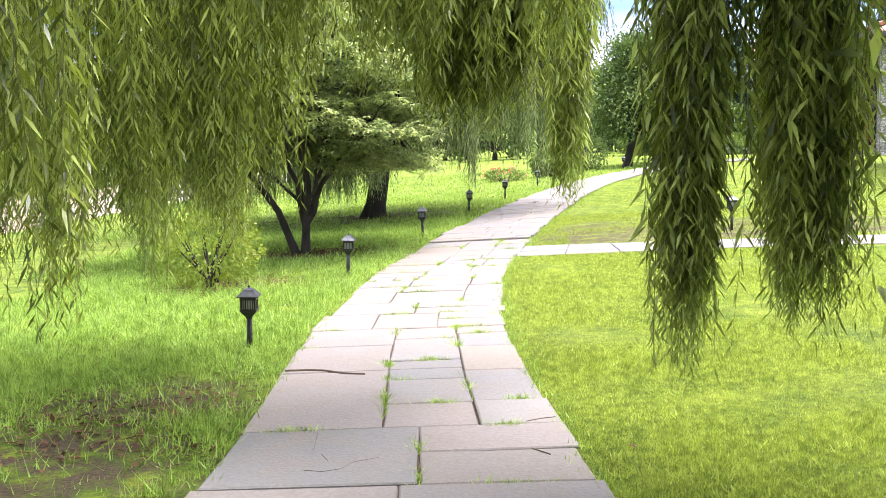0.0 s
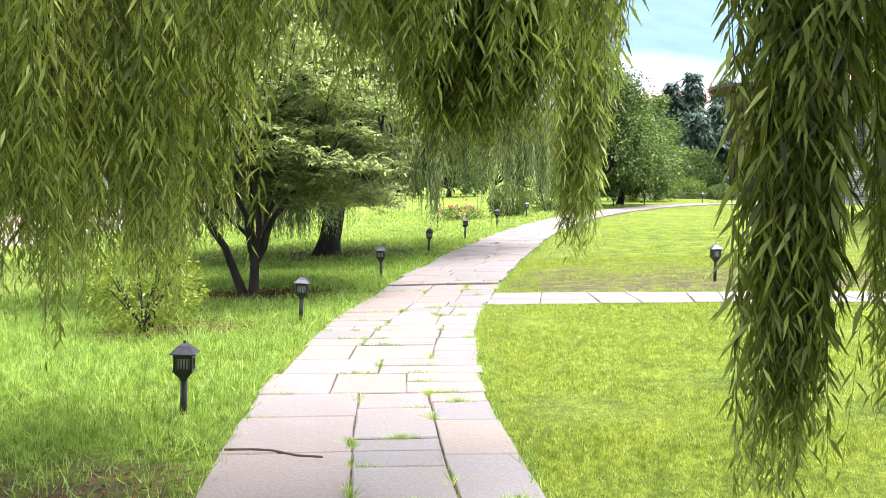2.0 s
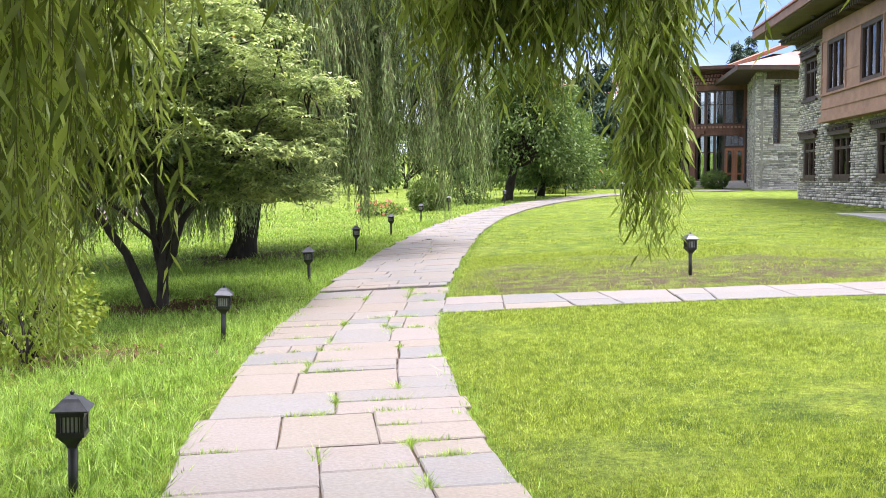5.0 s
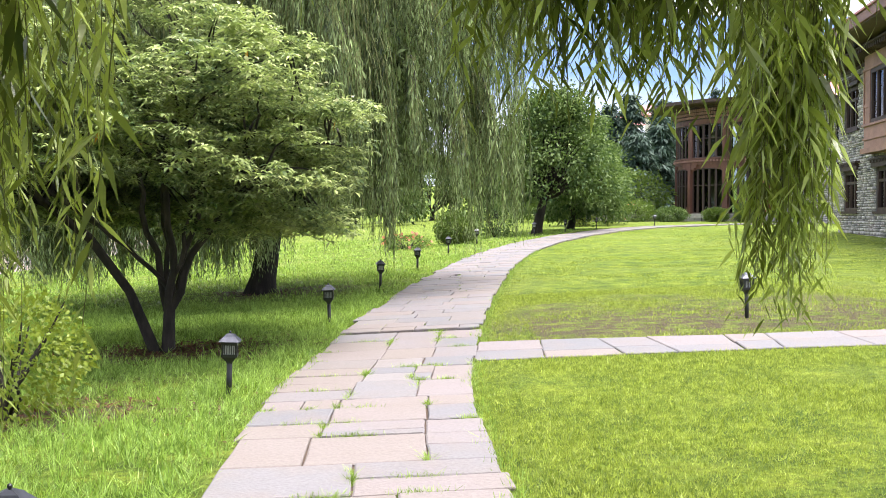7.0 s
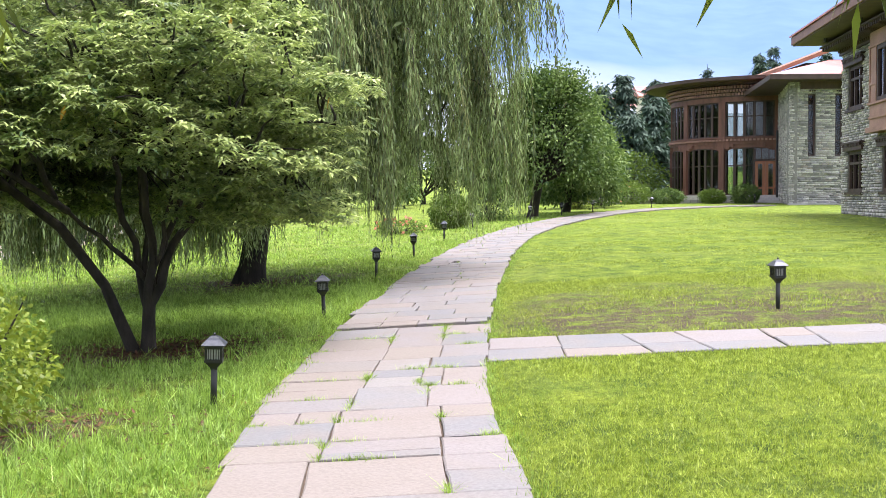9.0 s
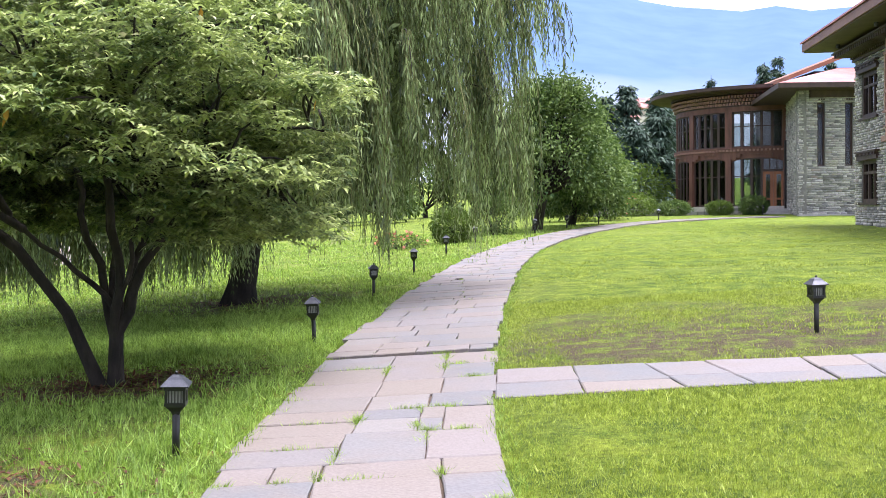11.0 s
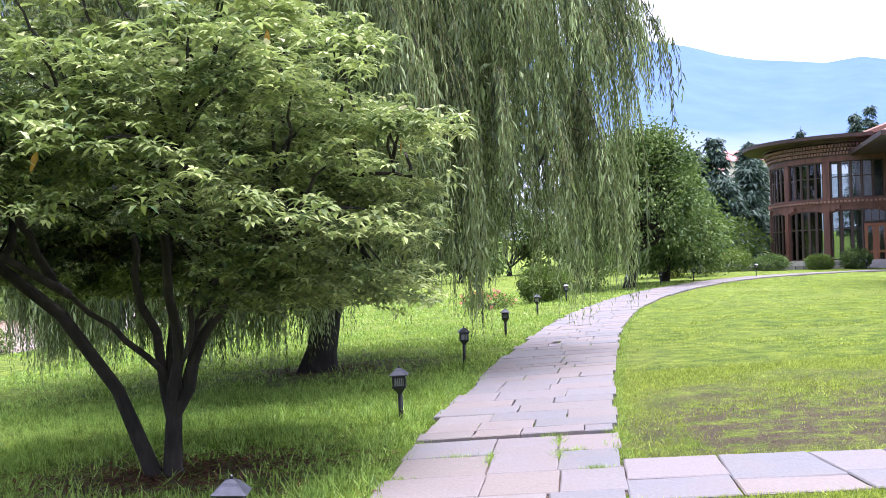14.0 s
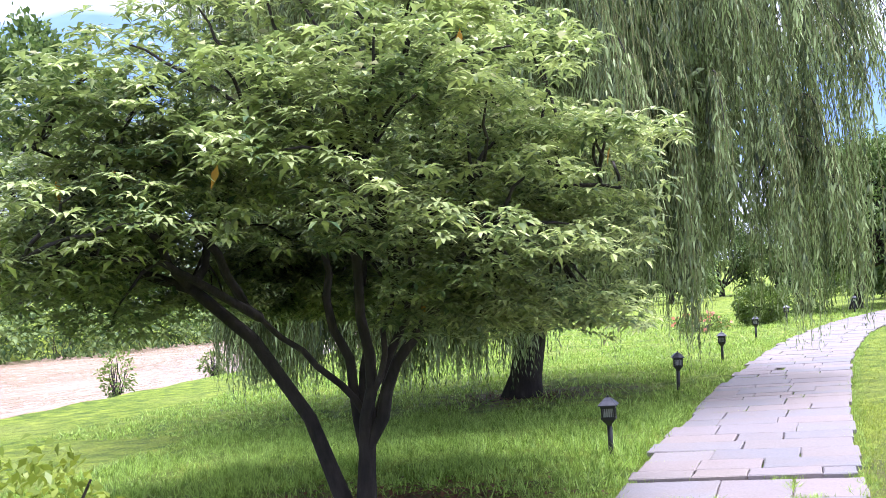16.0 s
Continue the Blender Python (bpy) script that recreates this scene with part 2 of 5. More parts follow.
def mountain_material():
    """Far wooded slopes, glowing, with blue distance haze and low cloud banks painted on."""
    m, nt, out = material("hazed_mountain_glow")
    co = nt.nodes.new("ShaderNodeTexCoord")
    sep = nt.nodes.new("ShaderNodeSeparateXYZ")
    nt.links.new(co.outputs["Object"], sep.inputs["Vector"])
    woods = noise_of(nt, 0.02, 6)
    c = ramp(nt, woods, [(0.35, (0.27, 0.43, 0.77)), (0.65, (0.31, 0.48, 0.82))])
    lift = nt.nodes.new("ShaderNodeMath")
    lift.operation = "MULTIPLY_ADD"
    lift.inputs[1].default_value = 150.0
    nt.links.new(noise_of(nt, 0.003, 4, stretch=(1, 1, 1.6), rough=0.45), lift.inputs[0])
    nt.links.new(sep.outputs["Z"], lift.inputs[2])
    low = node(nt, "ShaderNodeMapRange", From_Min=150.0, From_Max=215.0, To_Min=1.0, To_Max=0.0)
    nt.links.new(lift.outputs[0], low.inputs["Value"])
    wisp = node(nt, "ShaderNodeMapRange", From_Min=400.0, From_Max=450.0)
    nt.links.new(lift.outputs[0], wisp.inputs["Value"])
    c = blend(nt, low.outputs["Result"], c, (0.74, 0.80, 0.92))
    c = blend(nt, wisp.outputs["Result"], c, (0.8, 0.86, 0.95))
    # slopes glow evenly, since haze and not sunlight sets their tone
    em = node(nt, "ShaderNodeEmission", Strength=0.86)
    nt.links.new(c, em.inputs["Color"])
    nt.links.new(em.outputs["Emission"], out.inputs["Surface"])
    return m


M_STONE, M_SLAB, M_GRASS, M_WATER, M_GLASS, M_MOUNTAIN = stone_material(), slab_material(), grass_material(), water_material(), glass_material(), mountain_material()
M_BLADE = leaf_material("grass_blade", (0.035, 0.10, 0.014), (0.55, 0.76, 0.19), (0.46, 0.64, 0.05), 0.5, 0.4, 11.0, None, 0.6)
M_LAWN = leaf_material("mown_grass_blade", (0.07, 0.12, 0.014), (0.62, 0.71, 0.14), (0.5, 0.62, 0.06), 0.5, 0.38, 14.0, None, 0.5)
# dark leaves and tresses stand in for shaded gaps between the whips
M_WILLOW = leaf_material("willow_leaf", (0.012, 0.026, 0.008), (0.56, 0.66, 0.19), (0.62, 0.78, 0.07), 0.3, 0.32, 1.0, (3.6, 3.6, 0.7), 0.38)
M_WILLOW_FAR = leaf_material("grey_green_willow_leaf", (0.012, 0.026, 0.014), (0.46, 0.57, 0.25), (0.36, 0.5, 0.13), 0.38, 0.26, 1.0, (2.6, 2.6, 0.4), 0.74)
M_BROAD = leaf_material("broad_leaf", (0.04, 0.085, 0.04), (0.64, 0.71, 0.28), (0.36, 0.5, 0.1), 0.36, 0.25, 2.5)
M_DARKLEAF = leaf_material("dark_green_leaf", (0.03, 0.07, 0.02), (0.22, 0.30, 0.09), (0.18, 0.3, 0.05), 0.65, 0.25, 1.2)
M_CONIFER = leaf_material("blue_green_needles", (0.035, 0.07, 0.05), (0.09, 0.14, 0.10), (0.08, 0.14, 0.07), 0.6, 0.15)
M_SHRUB = leaf_material("shrub_leaf", (0.06, 0.11, 0.02), (0.19, 0.27, 0.05), (0.24, 0.35, 0.05), 0.45, 0.3)
M_LIME = leaf_material("yellow_green_leaf", (0.13, 0.19, 0.02), (0.32, 0.38, 0.05), (0.4, 0.5, 0.05), 0.45, 0.3)
M_FLOWER = leaf_material("orange_pink_petal", (0.5, 0.16, 0.08), (0.7, 0.36, 0.28), (0.7, 0.3, 0.2), 0.6, 0.3)
M_LITTER = leaf_material("fallen_brown_leaf", (0.07, 0.03, 0.018), (0.20, 0.085, 0.045), (0.2, 0.1, 0.05), 0.7, 0.1)
M_CREAM = leaf_material("cream_leaf", (0.55, 0.55, 0.33), (0.72, 0.70, 0.5), (0.6, 0.6, 0.3), 0.5, 0.25)
M_OCHRE = leaf_material("ochre_leaf", (0.45, 0.22, 0.03), (0.6, 0.34, 0.05), (0.6, 0.35, 0.05), 0.5, 0.3)

# ---- helpers for building ----


def mesh_of(name, verts, faces, mat, smooth=False):
    """A mesh from arrays of places and of faces with one number of corners."""
    verts, faces = np.asarray(verts, np.float32), np.asarray(faces, np.int32)
    me = bpy.data.meshes.new(name)
    me.vertices.add(len(verts))
    me.vertices.foreach_set("co", verts.ravel())
    k = faces.shape[1]
    me.loops.add(faces.size)
    me.loops.foreach_set("vertex_index", faces.ravel())
    me.polygons.add(len(faces))
    me.polygons.foreach_set("loop_start", np.arange(0, faces.size, k, dtype=np.int32))
    if smooth:
        me.polygons.foreach_set("use_smooth", np.ones(len(faces), bool))
    me.update(calc_edges=True)
    me.validate()
    me.materials.append(mat)
    return me


def link(name, me, parent=None, label="", m=None):
    ob = new(name, me)
    if m is not None:
        ob.matrix_basis = m
    if parent is not None:
        ob.parent = parent
    if label:
        ob["label"] = label
    return ob


def part(name, bm, mat, parent=None, label="", m=None, smooth=False):
    """Links a bmesh as one mesh object under a thing or a part."""
    me = bpy.data.meshes.new(name)
    bm.to_mesh(me)
    bm.free()
    me.materials.append(mat)
    if smooth:
        for p in me.polygons:
            p.use_smooth = True
    return link(name, me, parent, label, m)


def add_box(bm, lo, hi, m=None, bevel=0.0):
    r = bmesh.ops.create_cube(bm, size=1)
    c = [(a + b) / 2 for a, b in zip(lo, hi)]
    d = [b - a for a, b in zip(lo, hi)]
    mm = Matrix.Translation(c) @ Matrix.Diagonal((*d, 1))
    bmesh.ops.transform(bm, matrix=(m @ mm) if m is not None else mm, verts=r["verts"])
    if bevel:
        edges = list({e for v in r["verts"] for e in v.link_edges})
        bmesh.ops.bevel(bm, geom=edges, offset=bevel, segments=1, affect="EDGES")
    return bm


def box(lo, hi, m=None, bevel=0.0):
    return add_box(bmesh.new(), lo, hi, m, bevel)


def lathe(bm, profile, sides, m=None, turn=0.0):
    """A solid of revolution, or a square or many-sided one, from (radius, height) pairs."""
    rings = []
    for r, z in profile:
        ring = [bm.verts.new((r * math.cos(turn + 2 * math.pi * k / sides), r * math.sin(turn + 2 * math.pi * k / sides), z)) for k in range(sides)]
        rings.append(ring)
    for a, b in zip(rings, rings[1:]):
        for k in range(sides):
            bm.faces.new((a[k], a[(k + 1) % sides], b[(k + 1) % sides], b[k]))
    bm.faces.new(list(reversed(rings[0])))
    bm.faces.new(rings[-1])
    if m is not None:
        bmesh.ops.transform(bm, matrix=m, verts=[v for r in rings for v in r])
    return bm


def limb_arrays(paths, sides=7):
    """Tapered round limbs along paths of (place, radius), as arrays."""
    verts, faces = [], []
    for path in paths:
        pts = [Vector(p) for p, _ in path]
        base = len(verts)
        for i, (p, (_, r)) in enumerate(zip(pts, path)):
            d = (pts[min(i + 1, len(pts) - 1)] - pts[max(i - 1, 0)]).normalized()
            a = d.cross(Vector((0.31, 0.87, 0.2))).normalized()
            b = d.cross(a)
            for k in range(sides):
                t = 2 * math.pi * k / sides
                w = r * (1 + 0.14 * math.sin(3 * t + i))
                verts.append(p + a * math.cos(t) * w + b * math.sin(t) * w)
        for i in range(len(pts) - 1):
            for k in range(sides):
                a, b = base + i * sides + k, base + i * sides + (k + 1) % sides
                faces.append((a, b, b + sides, a + sides))
    return verts, faces


def bent(p0, p1, r0, r1, steps=7, wob=0.08, sag=0.0, rng=random):
    """A crooked limb from p0 to p1."""
    p0, p1 = Vector(p0), Vector(p1)
    out, off = [], Vector((0, 0, 0))
    length = (p1 - p0).length
    for i in range(steps + 1):
        f = i / steps
        if 0 < i < steps:
            off = off * 0.6 + Vector((rng.gauss(0, 1), rng.gauss(0, 1), rng.gauss(0, 0.5))) * wob * length / steps
        p = p0.lerp(p1, f) + off + Vector((0, 0, sag * math.sin(math.pi * f)))
        out.append((p, r0 + (r1 - r0) * f))
    return out


def leaf_arrays(at, way, length, width, rng, flat=0.6, droop=0.15, base=0.4):
    """Pointed leaves, one four-cornered blade each, from arrays of places and directions. flat: how much their upper side looks up."""
    at, way = np.asarray(at, float), np.asarray(way, float)
    n = len(at)
    way = way / (np.linalg.norm(way, axis=1, keepdims=True) + 1e-9)
    up = rng.normal(size=(n, 3)) * (1 - flat) + np.array([0, 0, 1.0]) * flat
    side = np.cross(way, up)
    side /= np.linalg.norm(side, axis=1, keepdims=True) + 1e-9
    nor = np.cross(side, way)
    ln, wd = np.broadcast_to(length, n)[:, None], np.broadcast_to(width, n)[:, None]
    tip = at + way * ln - np.array([0, 0, 1.0]) * ln * droop
    mid = at + way * ln * base + nor * wd * 0.25
    v = np.stack([at, mid + side * wd / 2, tip, mid - side * wd / 2], 1).reshape(-1, 3)
    return v, np.arange(4 * n).reshape(-1, 4)


# ---- the lie of the land ----


def ground_z(x, y):
    """Height of the ground: a plane that rises to the lawn side and falls to the river bank."""
    x, y = np.asarray(x, float), np.asarray(y, float)
    s = 0.01 + 0.046 * np.clip((y - 4.6) / 12, 0, 1)
    z = s * np.where(x > 0, 6.5 * np.tanh(x / 6.5), np.maximum(x, -40)) + 0.0105 * np.clip(y, -40, 110)
    bank = np.clip((-14.2 - x) / 1.6, 0, 1)
    z = z * (1 - bank) + (-1.9) * bank
    far = np.clip((-x - 33) / 6, 0, 1)
    z = z + far * 3.0
    z = z + np.clip(y - 95, 0, 400) * 0.03
    return z


def gz(x, y):
    return float(ground_z(x, y))


LINE = np.array([(1.25, -5, 1.15), (0.75, -1, 1.15), (0.35, 2, 1.12), (-0.03, 5.5, 0.94), (-0.27, 7.3, 0.90), (-0.45, 9.1, 0.87), (-0.53, 10.8, 0.86), (-0.54, 12.9, 0.84), (-0.45, 14.4, 0.82),
                 (-0.3, 16.8, 0.86), (0.02, 20, 0.84), (0.42, 23.5, 0.83), (1.0, 28, 0.82), (2.0, 33.6, 0.80), (3.3, 38.8, 0.80), (5.1, 43.9, 0.78), (7.7, 49.7, 0.74), (9.9, 53.2, 0.72), (13.0, 56.4, 0.7), (17.5, 59.2, 0.7)])
_fine = np.linspace(-5, 59.2, 1300)
_cx, _hw = np.interp(_fine, LINE[:, 1], LINE[:, 0]), np.interp(_fine, LINE[:, 1], LINE[:, 2])
_k = np.hanning(61) / np.hanning(61).sum()
_cx = np.convolve(np.pad(_cx, 30, mode="reflect", reflect_type="odd"), _k, "valid")
_hw = np.convolve(np.pad(_hw, 30, mode="edge"), _k, "valid")
_run = np.r_[0, np.cumsum(np.hypot(np.diff(_cx), np.diff(_fine)))]


def path_at(s):
    """Centre, unit way along and half width of the path, s metres from its start."""
    x, y, h = np.interp(s, _run, _cx), np.interp(s, _run, _fine), np.interp(s, _run, _hw)
    dx, dy = np.interp(s + 0.3, _run, _cx) - np.interp(s - 0.3, _run, _cx), np.interp(s + 0.3, _run, _fine) - np.interp(s - 0.3, _run, _fine)
    d = math.hypot(dx, dy) or 1
    return x, y, dx / d, dy / d, h


def off_path(x, y):
    """How far places lie outside the path's edge, roughly; negative on it."""
    c, h = np.interp(y, _fine, _cx), np.interp(y, _fine, _hw)
    slope = np.gradient(_cx, _fine)
    k = np.sqrt(1 + np.interp(y, _fine, slope) ** 2)
    return np.abs(x - c) / k - h


def on_side(x, y, grow=0.0):
    """Whether places lie on the side path."""
    far = np.interp(x, [0, 0.5, 3, 6, 30], [15.6, 15.58, 15.25, 15.1, 14.6])
    near = np.interp(x, [0, 0.4, 30], [14.29, 14.28, 13.4])
    return (x > 0.2) & (y > near - grow) & (y < far + grow)


SOIL_SPOTS = [(-3.0, 16.2, 1.0, 1.0), (-2.2, 15.6, 0.5, 0.7), (-3.0, 12.4, 0.75, 1.0), (-1.75, 6.1, 0.7, 0.9), (-2.0, 4.7, 0.9, 1.0), (-2.7, 14.2, 0.7, 0.45), (3.0, 16.6, 1.5, 0.7), (4.2, 16.3, 1.3, 0.9), (1.7, 16.6, 1.3, 0.75), (2.6, 16.1, 1.0, 0.9), (-3.1, 24.4, 1.2, 0.8), (5.8, 16.5, 1.3, 0.75), (3.2, 18.6, 1.6, 0.45)]


def soil_at(x, y):
    v = np.zeros_like(x)
    for cx, cy, r, a in SOIL_SPOTS:
        v = np.maximum(v, a * np.clip(1.5 - np.hypot((x - cx) * 0.8, (y - cy)) / r, 0, 1))
    band = np.clip((x - 0.7) / 0.5, 0, 1) * np.clip((7.5 - x) / 1.5, 0, 1)
    band = band * np.clip((y - 15.5) / 0.2, 0, 1) * np.where(y < 17.2, 0.95, np.clip(0.95 - (y - 17.2) * 0.22, 0, 1))
    return np.maximum(v, band)


def build_ground():
    xs = np.unique(np.r_[np.linspace(-600, -40, 24), np.arange(-40, -10, 0.8), np.arange(-10, 10, 0.25), np.arange(10, 40, 1.0), np.linspace(40, 600, 24)])
    ys = np.unique(np.r_[np.linspace(-300, -10, 14), np.arange(-10, 40, 0.25), np.arange(40, 110, 1.5), np.linspace(110, 900, 24)])
    X, Y = np.meshgrid(xs, ys)
    Z = ground_z(X, Y)
    bump = np.array([noise.noise((x * 0.9, y * 0.9, 0)) for x, y in zip(X.ravel(), Y.ravel())]).reshape(X.shape)
    away = np.clip(off_path(X, Y) / 0.4, 0, 1) * ~on_side(X, Y, 0.2)
    Z = Z + bump * 0.035 * away - 0.03 * (off_path(X, Y) < -0.3) * (Y < 59) - 0.03 * on_side(X, Y, -0.3)
    n = len(xs)
    i, j = np.meshgrid(np.arange(n - 1), np.arange(len(ys) - 1))
    a = (j * n + i).ravel()
    me = mesh_of("ground", np.stack([X, Y, Z], -1).reshape(-1, 3), np.stack([a, a + 1, a + n + 1, a + n], 1), M_GRASS, True)
    at = me.attributes.new("soil", "FLOAT", "POINT")
    at.data.foreach_set("value", soil_at(X, Y).ravel().astype(np.float32))
    return tagged(link("ground", me), "sloping green lawn with bare soil patches", "lawn", kind="structure")


build_ground()

# river, with its far bank
bm = bmesh.new()
rows = []
for k in range(60):
    y = -60 + k * 6
    rows.append([bm.verts.new((x + 1.2 * math.sin(y * 0.09), y, -1.05)) for x in (-37, -31, -25, -19, -14.0)])
for a, b in zip(rows, rows[1:]):
    for k in range(4):
        bm.faces.new((a[k], a[k + 1], b[k + 1], b[k]))
tagged(part("water", bm, M_WATER, smooth=True), "muddy brown river flowing past the lawn", "river", kind="structure")


def build_mountains():
    """A ring of slopes round the valley."""
    nth, nr = 220, 14
    verts = []
    for i in range(nth + 1):
        th = 2 * math.pi * i / nth
        deg = (math.degrees(th) + 180) % 360 - 180
        ridge = 0.188 + 0.018 * math.sin(deg * 0.21 + 0.6) + 0.016 * noise.noise((deg * 0.12, 3, 0)) + 0.006 * noise.noise((deg * 0.6, 9, 0))
        ridge += 0.10 * max(0.0, min(1.0, (-deg - 8) / 25))
        for j in range(nr + 1):
            f = j / nr
            d = 700 + 900 * f
            h = (1600 * ridge) * (f ** 1.15) * (1 + 0.05 * noise.noise((deg * 0.2, f * 3, 1)) * (1 - f))
            verts.append((d * math.sin(th), d * math.cos(th), h - 4))
    faces = []
    for i in range(nth):
        for j in range(nr):
            a = i * (nr + 1) + j
            faces.append((a, a + nr + 1, a + nr + 2, a + 1))
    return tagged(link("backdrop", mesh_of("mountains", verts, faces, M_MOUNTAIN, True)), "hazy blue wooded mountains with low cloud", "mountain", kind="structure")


build_mountains()

# ---- buildings ----


def frame_window(parent, m, w, h, cols, rows_, mat, bar=0.05, depth=0.1, name="window", glass=True, pane_split=None):
    """A window or glazed bay on the plane x-z of m, its lower left corner at the origin, outer side towards -y."""
    bm = bmesh.new()
    t, rings = bar * 1.5, []
    for y in (-depth / 2, depth / 2):
        for q in (0, t):
            rings.append([bm.verts.new(p) for p in ((q, y, q), (w - q, y, q), (w - q, y, h - q), (q, y, h - q))])
    for a, b in ((0, 1), (1, 3), (3, 2), (2, 0)):
        for k in range(4):
            bm.faces.new((rings[a][k], rings[a][(k + 1) % 4], rings[b][(k + 1) % 4], rings[b][k]))
    bmesh.ops.recalc_face_normals(bm, faces=list(bm.faces))
    win = part(name, bm, mat, parent, m=m)
    for k in range(1, cols):
        x = w * k / cols
        part("glazing_bar", box((x - bar / 2, -depth / 2 + 0.006, t), (x + bar / 2, depth / 2 - 0.006, h - t)), mat, win)
    for f in (pane_split or [k / rows_ for k in range(1, rows_)]):
        part("transom_bar", box((t, -depth / 2 + 0.012, h * f - bar / 2), (w - t, depth / 2 - 0.012, h * f + bar / 2)), mat, win)
    if glass:
        splits = [0.0] + list(pane_split or [k / rows_ for k in range(1, rows_)]) + [1.0]
        for k in range(cols):
            for a, b in zip(splits, splits[1:]):
                g = part("pane", box((w * k / cols + bar * 0.4, -0.006, h * a + bar * 0.4), (w * (k + 1) / cols - bar * 0.4, 0.006, h * b - bar * 0.4)), M_GLASS, win)
                g.visible_shadow = False
    return win


def stones(parent, m, length, height, holes, rng, course=0.085, depth=0.07, name="stonework"):
    """Coursed ledge stones over the plane x-z of m, facing -y, leaving the holes (x0, z0, x1, z1) open."""
    verts, faces = [], []
    quad = ((0, 1, 5, 4), (1, 2, 6, 5), (2, 3, 7, 6), (3, 0, 4, 7), (4, 5, 6, 7))
    z = 0.0
    while z < height - 0.02:
        h = min(rng.uniform(course * 0.6, course * 1.4), height - z)
        x = -rng.uniform(0, 0.3)
        while x < length:
            w = rng.uniform(0.14, 0.52)
            x0, x1 = max(x, -0.02), min(x + w, length + 0.02)
            x += w
            spans = [(x0, x1)]
            for a, b, c, d in holes:
                if z + h > b and z < d:
                    spans = [s for x2, x3 in spans for s in ((x2, min(x3, a)), (max(x2, c), x3)) if s[1] - s[0] > 0.02]
            for x2, x3 in spans:
                if x3 - x2 < 0.03:
                    continue
                out, g, i = rng.uniform(0.015, depth), 0.006, len(verts)
                j = [rng.uniform(-0.008, 0.008) for _ in range(8)]
                a0, a1, b0, b1 = x2 + g, x3 - g, z + g, z + h - g
                verts += [m @ Vector(p) for p in ((a0, 0.02, b0), (a1, 0.02, b0), (a1, 0.02, b1), (a0, 0.02, b1),
                          (a0 + j[0], -out + j[1], b0 + 0.006), (a1 + j[2], -out + j[3], b0 + 0.006), (a1 + j[4], -out + j[5], b1 - 0.006), (a0 + j[6], -out + j[7], b1 - 0.006))]
                faces += [tuple(i + q for q in f) for f in quad]
        z += h
    ob = link(name, mesh_of(name, verts, faces, M_STONE), parent, "coursed grey and buff ledge stone")
    ob["kind"] = "stuff"
    return ob


def wall_with_holes(m, length, height, thick, holes, mat, parent, name="wall"):
    """A wall on the plane x-z of m with through openings, as boxes between them."""
    bm = bmesh.new()
    xs = sorted({0.0, length, *[v for h in holes for v in (h[0], h[2])]})
    for x0, x1 in zip(xs, xs[1:]):
        mid = (x0 + x1) / 2
        cuts = sorted((max(0, h[1]), min(height, h[3])) for h in holes if h[0] <= mid <= h[2])
        z = 0.0
        for a, b in cuts + [(height, height)]:
            if a - z > 0.001:
                add_box(bm, (x0, 0, z), (x1, thick, a))
            z = max(z, b)
    return part(name, bm, mat, parent, m=m)


def dentils(bm, x0, x1, z, pitch, size, out):
    x = x0
    while x < x1 - size:
        add_box(bm, (x, -out, z), (x + size, 0.0, z + size))
        x += pitch
    return bm


